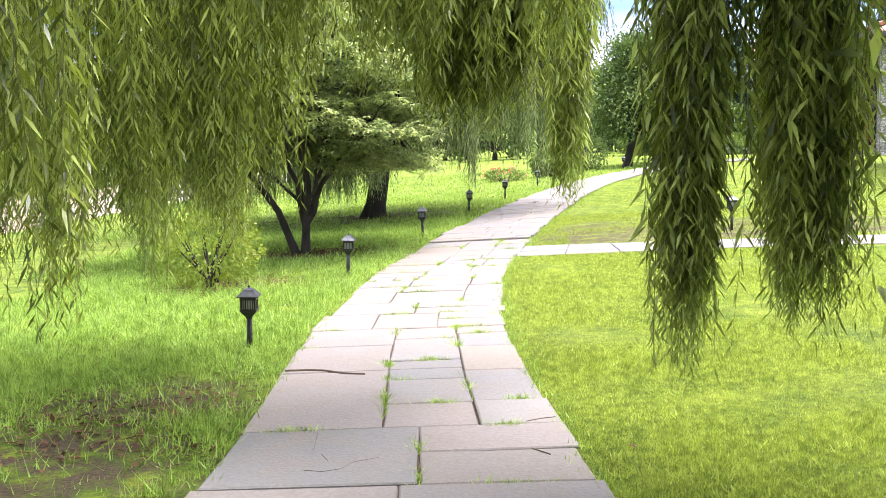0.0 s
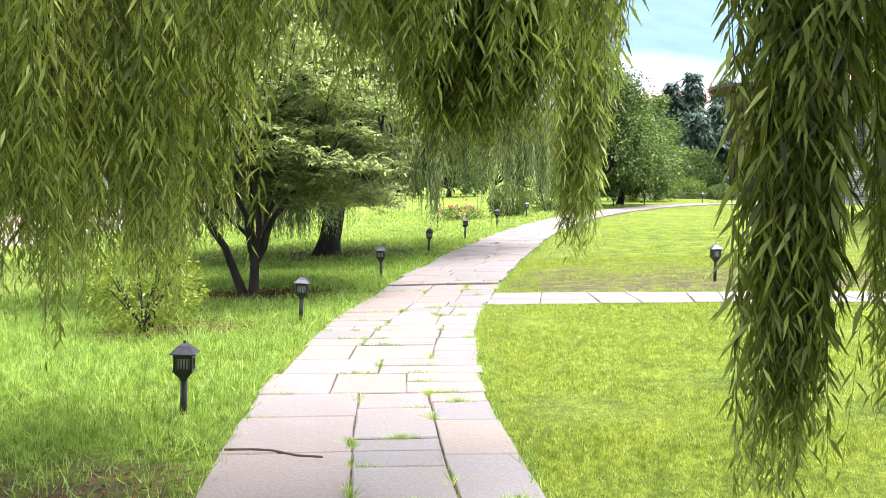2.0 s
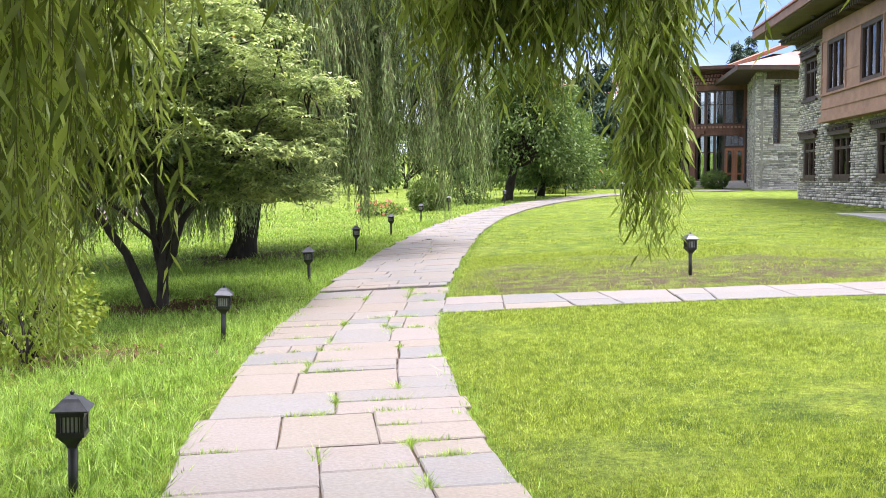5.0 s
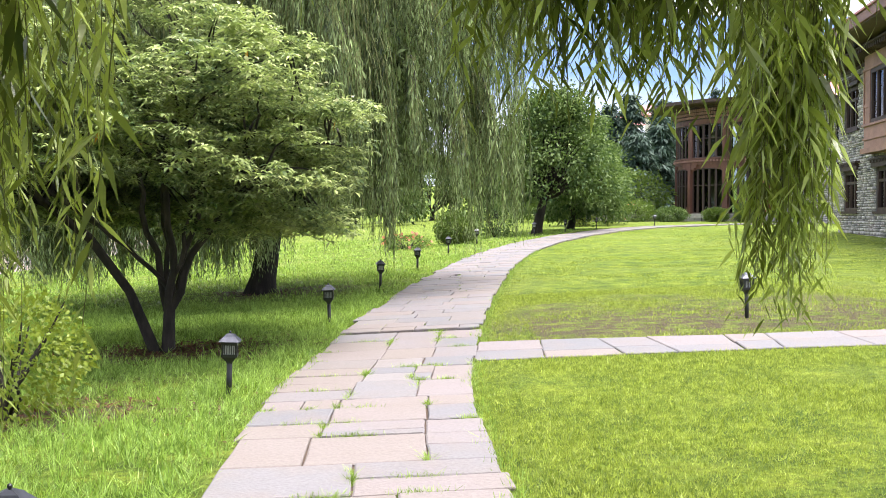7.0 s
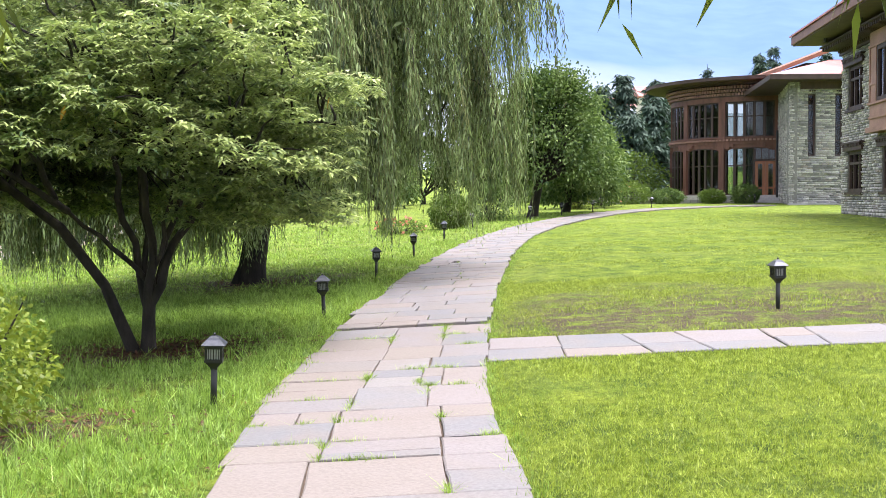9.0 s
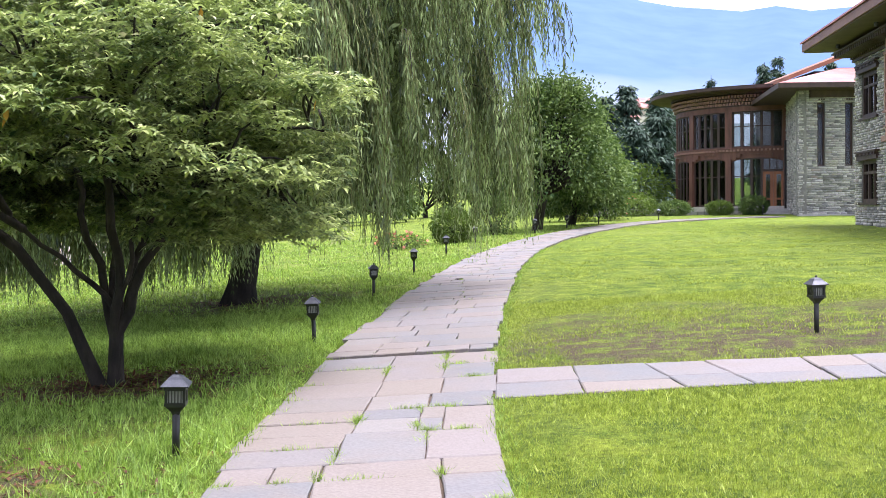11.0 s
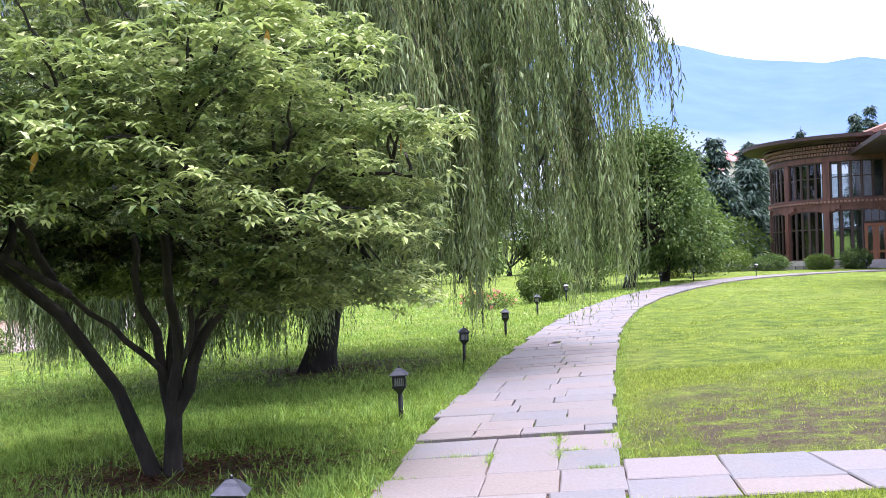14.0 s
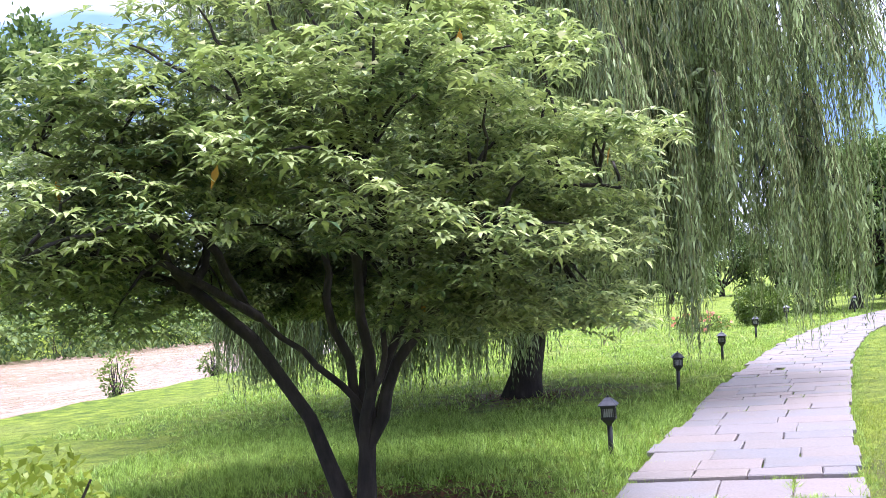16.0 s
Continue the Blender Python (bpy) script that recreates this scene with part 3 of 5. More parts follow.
def hall_building(rng):
    """The stone building nearest the side path: two storeys, windows under timber headers, a painted bay and a wide eave."""
    zb = 0.62
    root = new("stone_building")
    tagged(root, "two-storey grey stone building with rose timber bay window", "building")
    # the wall's own plane: x runs towards the camera, -y looks at the path
    u = Vector((-0.126, -0.992, 0)).normalized()
    base = Matrix(((u.x, -u.y, 0, 15.36), (u.y, u.x, 0, 44.97), (0, 0, 1, zb), (0, 0, 0, 1)))
    # outer side: make -y of the plane look to -x
    if (base.to_3x3() @ Vector((0, -1, 0))).x > 0:
        base = base @ Matrix.Diagonal((1, -1, 1, 1))
    L, H = 24.0, 6.45
    holes = [(0.75, 0.98, 2.75, 2.45), (5.0, 0.98, 7.3, 2.45), (10.0, 0.98, 12.3, 2.45), (0.75, 3.9, 2.75, 5.45), (4.8, 3.0, 13.0, 6.1)]
    wall_with_holes(base, L, H, 0.35, holes, M_MORTAR, root)
    stones(root, base, L, H, holes, rng)
    # far gable wall and the rest of the shell
    back = bmesh.new()
    add_box(back, (0.0, 0.35, 0), (0.35, 9, H))
    add_box(back, (L - 0.35, 0.35, 0), (L, 9, H))
    add_box(back, (0, 9, 0), (L, 9.35, H))
    add_box(back, (0.35, 0.35, 2.75), (L - 0.35, 9, 2.9))
    part("shell", back, M_MORTAR, root, m=base)
    part("gable_stonework", box((-0.05, 0.0, 0), (0.0, 9, H)), M_STONE, root, m=base)
    for x0, z0, x1, z1 in holes[:4]:
        w, h = x1 - x0, z1 - z0
        mm = base @ pose(x0, 0.12, z0)
        frame_window(root, mm, w, h, 3, 2, M_WOOD_DARK, 0.09, 0.16, pane_split=[0.7])
        part("curtain", box((w * 0.4, 0.28, 0.05), (w - 0.1, 0.33, h * 0.7)), M_CURTAIN, root, m=mm)
        lint = box((x0 - 0.22, -0.13, z1), (x1 + 0.22, 0.2, z1 + 0.14))
        dentils(lint, x0 - 0.2, x1 + 0.2, z1 + 0.14, 0.17, 0.09, 0.17)
        add_box(lint, (x0 - 0.26, -0.19, z1 + 0.24), (x1 + 0.26, 0.1, z1 + 0.30))
        part("lintel", lint, M_WOOD_DARK, root, "dark carved timber lintel", m=base)
        part("sill", box((x0 - 0.1, -0.1, z0 - 0.08), (x1 + 0.1, 0.2, z0)), M_WOOD_DARK, root, m=base)
    # the timber bay
    bay = bmesh.new()
    x0, x1, z0, z1, o = 4.8, 13.0, 3.05, 6.1, 0.36
    wins = [(5.6, 7.8), (9.5, 11.7)]
    zw0, zw1 = 3.85, 5.6
    add_box(bay, (x0, -o, z0), (x1, 0.3, zw0))
    add_box(bay, (x0, -o, zw1), (x1, 0.3, z1))
    xs = [x0] + [v for w in wins for v in w] + [x1]
    for a, b in zip(xs[::2], xs[1::2]):
        add_box(bay, (a, -o, zw0), (b, -o + 0.14, zw1))
    add_box(bay, (x0, -o + 0.14, zw0), (x0 + 0.14, 0.3, zw1))
    add_box(bay, (x1 - 0.14, -o + 0.14, zw0), (x1, 0.3, zw1))
    part("bay", bay, M_WOOD_PINK, root, "rose painted timber bay", m=base)
    mould = bmesh.new()
    for zz, out, hh in ((z0 - 0.16, 0.1, 0.16), (z0 + 0.28, 0.04, 0.07), (zw0 - 0.07, 0.07, 0.07), (zw1, 0.05, 0.07)):
        add_box(mould, (x0 - out, -o - out, zz), (x1 + out, 0.1, zz + hh))
    for a, b in zip(xs[::2], xs[1::2]):
        add_box(mould, (a + 0.1, -o - 0.03, zw0 + 0.55), (b - 0.1, -o, zw0 + 0.65))
        add_box(mould, (a, -o - 0.035, zw0), (a + 0.1, -o, zw1))
        add_box(mould, (b - 0.1, -o - 0.035, zw0), (b, -o, zw1))
    part("bay_moulding", mould, M_WOOD_PINK, root, m=base)
    for a, b in wins:
        frame_window(root, base @ pose(a, -o + 0.06, zw0), b - a, zw1 - zw0, 3, 1, M_WOOD_DARK, 0.09, 0.14)
        # dark sheet behind the bay glass, standing in for a dim room
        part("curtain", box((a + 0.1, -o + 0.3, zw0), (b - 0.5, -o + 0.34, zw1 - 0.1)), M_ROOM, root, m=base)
    corn = dentils(dentils(box((-0.1, -0.12, 5.95), (4.7, 0.1, 6.05)), 0, 4.7, 6.05, 0.24, 0.12, 0.2), 0, 12.8, 6.12, 0.24, 0.13, 0.75)
    add_box(corn, (-0.2, -0.8, 6.25), (L, 0.1, 6.31))
    part("cornice", corn, M_WOOD_DARK, root, "dark dentil cornice", m=base)
    # roof: a soffit, a fascia and the slope above
    ov = 1.6
    part("soffit", box((-0.9, -ov, 6.46), (L, 9.35, 6.54)), M_SOFFIT, root, m=base)
    fas = box((-0.96, -ov - 0.06, 6.50), (L, -ov, 6.78))
    add_box(fas, (-0.96, -ov, 6.50), (-0.9, 9.4, 6.78))
    part("fascia", fas, M_FASCIA, root, "red-brown painted fascia board", m=base)
    rf = bmesh.new()
    pts = [(-1.02, -ov - 0.12, 6.79), (L, -ov - 0.12, 6.79), (L, 4.5, 8.4), (-1.02, 4.5, 8.4), (L, 10.5, 6.79), (-1.02, 10.5, 6.79)]
    v = [rf.verts.new(p) for p in pts] + [rf.verts.new((p[0], p[1], p[2] + 0.06)) for p in pts]
    for f in ((0, 1, 2, 3), (3, 2, 4, 5)):
        rf.faces.new([v[k] for k in f])
        rf.faces.new([v[k + 6] for k in reversed(f)])
    for a, b in ((0, 1), (1, 2), (2, 4), (4, 5), (5, 3), (3, 0)):
        rf.faces.new((v[a], v[a + 6], v[b + 6], v[b]))
    part("roof", rf, M_ROOF, root, "dull red sheet roof", m=base)
    for x in (2.0, 6.5):
        part("downlight", lathe(bmesh.new(), [(0.05, 6.22), (0.07, 6.34)], 10), M_BLACK, root, m=base @ pose(x, -1.1, 0))
    pv = box((-2.5, -2.2, -0.35), (L, 0.0, 0.06))
    tagged(part("pavement", pv, M_CONCRETE, m=base), "pale paved strip along the stone building", "pavement", kind="structure")


def wing_building(rng):
    """The stone wing with slit windows and a pink hipped roof, between the hall and the round tower."""
    zb = 0.95
    root = new("stone_wing")
    tagged(root, "grey stone wing with slit windows and pink roof", "building")
    base = pose(18.5, 59.9, zb)
    L, H = 9.0, 6.3
    holes = [(0.9 + k * 1.38, 2.5, 1.3 + k * 1.38, 5.6) for k in range(3)]
    wall_with_holes(base, L, H, 0.4, holes, M_MORTAR, root)
    stones(root, base, L, H, holes, rng)
    for x0, z0, x1, z1 in holes:
        frame_window(root, base @ pose(x0, 0.18, z0), x1 - x0, z1 - z0, 1, 4, M_WOOD_DARK, 0.05, 0.1, "slit_window")
        # solid dark blocks stand for the shade in small vent openings
        for dx in (0.05, 0.17, 0.29):
            part("dark_vent_block", box((x0 + dx, -0.06, z1 + 0.12), (x0 + dx + 0.07, 0.0, z1 + 0.2)), M_WOOD_DARK, root, m=base)
        # dark timber board closes the slit behind its glass
        part("dark_slit_backing", box((x0, 0.36, z0), (x1, 0.395, z1)), M_WOOD_DARK, root, m=base)
    # side wall that runs back to the tower
    a, b = Vector((18.5, 59.9, zb)), Vector((20.45, 67.6, zb))
    d = (b - a).normalized()
    side = Matrix(((-d.x, -d.y, 0, b.x), (-d.y, d.x, 0, b.y), (0, 0, 1, zb), (0, 0, 0, 1)))
    if (side.to_3x3() @ Vector((0, -1, 0))).x > 0:
        side = side @ Matrix.Diagonal((1, -1, 1, 1))
    wall_with_holes(side, (b - a).length, H, 0.35, [], M_MORTAR, root, "side_wall")
    stones(root, side, (b - a).length, H, [], rng, name="side_stonework")
    part("downpipe", lathe(bmesh.new(), [(0.06, 0.0), (0.06, 4.2)], 8), M_BLACK, root, m=side @ pose(0.9, -0.12, 0))
    bm = bmesh.new()
    add_box(bm, (L - 0.3, 0.4, 0), (L, 9, H))
    add_box(bm, (0.6, 8.7, 0), (L, 9, H))
    part("shell", bm, M_MORTAR, root, m=base)
    part("plinth", box((-0.1, -0.25, -0.3), (L, 0.0, 0.12)), M_CONCRETE, root, m=base)
    part("wall_plate", box((0.5, -0.16, 5.85), (L, 0.0, 6.22)), M_WOOD_DARK, root, "dark timber wall plate", m=base)
    # pink hipped roof
    e, ze, zr = 1.5, 6.45, 7.75
    rf = bmesh.new()
    lo = [rf.verts.new(p) for p in ((-e, -e, ze), (L + e, -e, ze), (L + e, 10, ze), (-e + 1.9, 10, ze))]
    hi = [rf.verts.new(p) for p in ((3.4, 3.6, zr), (L - 1, 3.6, zr), (L - 1, 5.0, zr), (3.4, 5.0, zr))]
    for k in range(4):
        rf.faces.new((lo[k], lo[(k + 1) % 4], hi[(k + 1) % 4], hi[k]))
    rf.faces.new(hi)
    part("roof", rf, M_ROOF, root, "pink sheet-metal hipped roof", m=base)
    sf = bmesh.new()
    s0 = [sf.verts.new(p) for p in ((-e, -e, ze - 0.24), (L + e, -e, ze - 0.24), (L + e, 10, ze - 0.24), (-e + 1.9, 10, ze - 0.24))]
    s1 = [sf.verts.new((v.co.x, v.co.y, ze - 0.004)) for v in s0]
    sf.faces.new(list(reversed(s0)))
    for k in range(4):
        sf.faces.new((s0[k], s0[(k + 1) % 4], s1[(k + 1) % 4], s1[k]))
    part("eave", sf, M_WOOD_DARK, root, "dark timber boxed eave", m=base)
    # the higher roof behind, with an orange verge
    up = bmesh.new()
    vs = [(0.7, 3.5, 7.15), (9.5, 3.5, 10.5), (9.5, 12, 10.5), (0.7, 12, 7.15)]
    v0 = [up.verts.new(p) for p in vs]
    v1 = [up.verts.new((p[0], p[1], p[2] + 0.22)) for p in vs]
    up.faces.new(list(reversed(v0)))
    up.faces.new(v1)
    for k in range(4):
        up.faces.new((v0[k], v0[(k + 1) % 4], v1[(k + 1) % 4], v1[k]))
    part("upper_roof", up, M_ORANGE, root, "orange painted verge of upper roof", m=base)
    uw = bmesh.new()
    add_box(uw, (2.4, 4.6, 6.3), (9.0, 11, 7.7))
    part("upper_wall", uw, M_WOOD_DARK, root, m=base)


def round_tower():
    """The round glazed hall: timber columns, arched heads, a gallery band, a bracketed frieze and a shallow roof."""
    cx, cy, zb, R = 21.25, 72.9, 1.05, 5.5
    root = new("round_hall")
    root.location = (cx, cy, zb)
    tagged(root, "round two-storey timber and glass hall", "building")

    def at(deg, r=R):
        a = radians(deg)
        return Vector((r * math.sin(a), -r * math.cos(a), 0))

    def ring(r0, r1, z0, z1, a0=-150, a1=20, step=5):
        bm = bmesh.new()
        prev = None
        n = round((a1 - a0) / step)
        for k in range(n + 1):
            a = a0 + (a1 - a0) * k / n
            q = [bm.verts.new((*at(a, r).xy, z)) for r, z in ((r0, z0), (r1, z0), (r1, z1), (r0, z1))]
            if prev:
                for i in range(4):
                    bm.faces.new((prev[i], q[i], q[(i + 1) % 4], prev[(i + 1) % 4]))
            else:
                bm.faces.new(list(reversed(q)))
            prev = q
        bm.faces.new(prev)
        return bm

    part("plinth", ring(R - 0.4, R + 0.15, -0.6, 0.45), M_STONE, root, "low stone plinth")
    part("floor", ring(0.05, R - 0.4, 0.2, 0.3, -180, 180, 12), M_WOOD, root)
    part("gallery_floor", ring(0.05, R - 0.1, 3.50, 3.62, -180, 180, 12), M_WOOD_DARK, root)
    part("gallery_band", ring(R - 0.15, R + 0.16, 3.42, 3.72), M_WOOD, root, "reddish timber gallery band")
    part("gallery_shelf", ring(R - 0.1, R + 0.26, 3.72, 3.80), M_WOOD, root)
    part("head_band", ring(R - 0.15, R + 0.14, 5.85, 6.12), M_WOOD, root)
    part("frieze", ring(R - 0.1, R + 0.10, 6.12, 6.95), M_WOOD_DARK, root, "dark frieze behind carved brackets")
    part("frieze_shelf", ring(R - 0.1, R + 0.45, 6.82, 6.95), M_WOOD_DARK, root)
    # back walls in the darkened tone keep the hall's interior dim
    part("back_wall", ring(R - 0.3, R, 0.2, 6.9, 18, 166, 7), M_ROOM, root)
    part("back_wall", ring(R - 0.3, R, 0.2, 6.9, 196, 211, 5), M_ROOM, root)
    rear = part("rear_glazing", ring(R - 0.1, R - 0.08, 0.45, 5.9, 166, 196, 5), M_GLASS, root)
    rear.visible_shadow = False
    for k in range(5):
        p = at(167 + k * 7, R)
        part("rear_post", box((p.x - 0.09, p.y - 0.09, 0.2), (p.x + 0.09, p.y + 0.09, 6.9)), M_WOOD_DARK, root)
    br = bmesh.new()
    for row, (z, out) in enumerate(((6.2, 0.16), (6.4, 0.24), (6.6, 0.34))):
        a = -150 + (row % 2) * 0.9
        while a < 18:
            add_box(br, (-0.055, -out, 0), (0.055, 0.02, 0.14), Matrix.Translation((*at(a, R + 0.1).xy, z)) @ pose(0, 0, 0, 0, 0, a))
            a += 1.8
    br_ob = part("bracket_course", br, M_WOOD_PINK, root, "rows of small carved timber brackets")
    br_ob["kind"] = "stuff"
    dn = bmesh.new()
    a = -150
    while a < 18:
        add_box(dn, (-0.06, -0.12, 0), (0.06, 0.02, 0.11), Matrix.Translation((*at(a, R + 0.16).xy, 3.58)) @ pose(0, 0, 0, 0, 0, a))
        a += 2.2
    part("dentil_course", dn, M_WOOD_PINK, root)["kind"] = "stuff"
    # bays: columns every 29 degrees
    cols = [-133, -102, -71, -42, -9]
    for a in cols:
        low = bmesh.new()
        mm = Matrix.Translation((*at(a, R + 0.02).xy, 0)) @ pose(0, 0, 0, 0, 0, a)
        add_box(low, (-0.16, -0.16, 0.45), (0.16, 0.14, 3.42), mm)
        add_box(low, (-0.21, -0.21, 0.45), (0.21, 0.15, 0.85), mm)
        add_box(low, (-0.5, -0.14, 3.12), (0.5, 0.12, 3.24), mm)
        add_box(low, (-0.75, -0.15, 3.24), (0.75, 0.12, 3.42), mm)
        part("column", low, M_WOOD, root, "square reddish timber column")
        part("upper_column", box((-0.2, -0.1, 3.8), (0.2, 0.1, 5.85), mm), M_WOOD, root)
    spans = list(zip([-150] + cols, cols + [18]))
    for a, b in spans:
        n = 5
        pts = [(a + 2.0) + (b - a - 4.0) * k / n for k in range(n + 1)]
        for p, q in zip(pts, pts[1:]):
            A, B = at(p), at(q)
            d = B - A
            for z0, h, split in ((0.45, 2.75, [0.62]), (3.8, 2.05, [0.58])):
                if z0 < 1 and (p > -9.5 or a == -42 and q > -21):
                    continue
                mm = Matrix(((d.x / d.length, -d.y / d.length, 0, A.x), (d.y / d.length, d.x / d.length, 0, A.y), (0, 0, 1, z0), (0, 0, 0, 1)))
                frame_window(root, mm, d.length, h, 1, 2, M_WOOD_DARK, 0.05, 0.1, "glazing", pane_split=split)
        # a shallow arch over each bay
        mid, arch = (a + b) / 2, bmesh.new()
        vs = []
        for k in range(13):
            t = -1 + 2 * k / 12
            z = 3.2 - 0.22 * abs(t) ** 2.5
            p = at(mid + t * (b - a - 3) / 2, R + 0.06)
            vs.append((arch.verts.new((p.x, p.y, z)), arch.verts.new((p.x, p.y, 3.43))))
        for (p, q), (r, s) in zip(vs, vs[1:]):
            arch.faces.new((p, r, s, q))
        ret = bmesh.ops.extrude_face_region(arch, geom=list(arch.faces))
        bmesh.ops.translate(arch, vec=tuple(-at(mid, 0.1)), verts=[v for v in ret["geom"] if isinstance(v, bmesh.types.BMVert)])
        part("arch", arch, M_WOOD, root, "carved timber arch head")
    # door and transom in the last bay
    A = at(-22.5, R + 0.02)
    dm = Matrix.Translation((A.x, A.y, 0.2)) @ pose(0, 0, 0, 0, 0, -16)
    for k in range(2):
        frame_window(root, dm @ pose(0.03 + k * 0.58, 0, 0), 0.57, 2.2, 1, 2, M_DOOR, 0.11, 0.08, "door_leaf", pane_split=[0.3])
    frame_window(root, dm @ pose(0.0, 0, 2.25), 1.2, 0.75, 3, 1, M_WOOD_DARK, 0.05, 0.1, "transom")
    stp = box((-0.9, -1.5, -0.25), (2.2, 0.0, -0.03), dm)
    add_box(stp, (-0.4, -0.9, -0.03), (1.9, 0.0, 0.1), dm)
    add_box(stp, (-0.6, -2.6, -0.45), (2.8, -1.5, -0.16), dm)
    part("door_steps", stp, M_CONCRETE, root, "pale stone door steps")
    part("jamb_panel", ring(R - 0.1, R + 0.03, 0.2, 6.2, -9, 18), M_WOOD, root)
    # a ceiling above the gallery, in the same darkened room tone
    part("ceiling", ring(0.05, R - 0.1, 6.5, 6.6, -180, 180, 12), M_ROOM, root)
    # roof: a wide round eave and a shallow cone
    part("soffit", ring(0.3, R + 1.55, 6.95, 7.03, -165, 40), M_SOFFIT, root)
    part("eave_edge", ring(R + 1.45, R + 1.66, 6.96, 7.14, -165, 40), M_WOOD_DARK, root)
    cone = bmesh.new()
    prev, top = None, cone.verts.new((0, 0, 7.75))
    for k in range(42):
        p = at(-165 + 5 * k, R + 1.68)
        q = cone.verts.new((p.x, p.y, 7.15))
        if prev:
            cone.faces.new((prev, q, top))
        prev = q
    part("roof", cone, M_CONCRETE, root, "shallow grey sheet roof")


rng_b = random.Random(11)
hall_building(rng_b)
wing_building(rng_b)
round_tower()

# ---- garden lamps ----


def garden_lamp():
    """A low square lantern on a round post: tiered lid with a finial, barred sides, a tapered collar."""
    root = new("garden_lamp")
    part("post", lathe(bmesh.new(), [(0.024, -0.12), (0.024, 0.33)], 12), M_BLACK, root, smooth=True)
    part("collar", lathe(bmesh.new(), [(0.026, 0.27), (0.036, 0.28), (0.038, 0.29), (0.078, 0.325), (0.08, 0.335)], 4, turn=math.pi / 4), M_BLACK, root)
    lantern = part("lantern", box((-0.066, -0.066, 0.333), (0.066, 0.066, 0.355)), M_BLACK, root)
    part("top_rail", box((-0.066, -0.066, 0.432), (0.066, 0.066, 0.458)), M_BLACK, lantern)
    for sx in (-1, 1):
        for sy in (-1, 1):
            part("corner_post", box((sx * 0.055 - 0.008, sy * 0.055 - 0.008, 0.355), (sx * 0.055 + 0.008, sy * 0.055 + 0.008, 0.432)), M_BLACK, lantern)
    for k in range(4):
        part("diffuser", box((-0.047, 0.040, 0.355), (0.047, 0.044, 0.433), pose(0, 0, 0, 0, 0, 90 * k)), M_DIFFUSER, lantern, "cloudy grey diffuser")
        for j in range(5):
            part("grille_bar", box((-0.038 + j * 0.019 - 0.003, 0.054, 0.354), (-0.038 + j * 0.019 + 0.003, 0.060, 0.434), pose(0, 0, 0, 0, 0, 90 * k)), M_BLACK, lantern)
    part("lid", lathe(bmesh.new(), [(0.121, 0.456), (0.125, 0.463), (0.072, 0.500), (0.056, 0.514), (0.022, 0.527)], 4, turn=math.pi / 4), M_LID, root, "weathered grey pyramid lid")
    part("finial", lathe(bmesh.new(), [(0.006, 0.52), (0.006, 0.528), (0.011, 0.535), (0.010, 0.543), (0.002, 0.550)], 8), M_BLACK, root)
    return root


M_DIFFUSER = mottled("cloudy_diffuser", [(0.3, (0.42, 0.43, 0.44)), (0.7, (0.6, 0.61, 0.62))], 20, 200, 0.35, 0.1, 0.001)
LAMPS = [(-1.62, 7.93), (-1.74, 13.05), (-1.38, 18.4), (-0.95, 23.9), (-0.32, 28.5), (0.48, 34.6), (1.56, 41.0), (3.99, 46.1), (5.57, 49.2), (7.3, 52.1), (10.8, 56.6), (18.0, 64.1), (3.68, 16.7)]
first = garden_lamp()
tagged(first, "black garden lamp with grey pyramid lid beside the path", "garden lamp", "path lamps")
lean = random.Random(5)
for i, (x, y) in enumerate(LAMPS):
    m = pose(x, y, gz(x, y) - 0.005, lean.uniform(-2, 2), (2.0 if i == 1 else lean.uniform(-1.5, 1.5)), lean.uniform(-9, 9))
    if i == 0:
        first.matrix_basis = m
    else:
        copy_thing(first, m)

# ---- trees ----


def finish_tree(root, limbs, leaf_sets, label, category="tree", group="", boughs=0):
    """Hangs the parts under the tree: trunk, the first boughs one by one, the finer branches together, then the foliage."""
    link("trunk", mesh_of("trunk", *limb_arrays(limbs[:1], 10), M_BARK, True), root)
    for limb in limbs[1:1 + boughs]:
        link("bough", mesh_of("bough", *limb_arrays([limb], 8), M_BARK, True), root)
    if len(limbs) > 1 + boughs:
        link("branchwork", mesh_of("branchwork", *limb_arrays(limbs[1 + boughs:], 5), M_BARK, True), root)["kind"] = "stuff"
    for name, (lv, lf), mat, lab in leaf_sets:
        link(name, mesh_of(name, lv, lf, mat), root, lab)["kind"] = "stuff"
    return tagged(root, label, category, group)


def join(sets):
    vs, fs, n = [], [], 0
    for v, f in sets:
        vs.append(v)
        fs.append(f + n)
        n += len(v)
    return np.concatenate(vs), np.concatenate(fs)


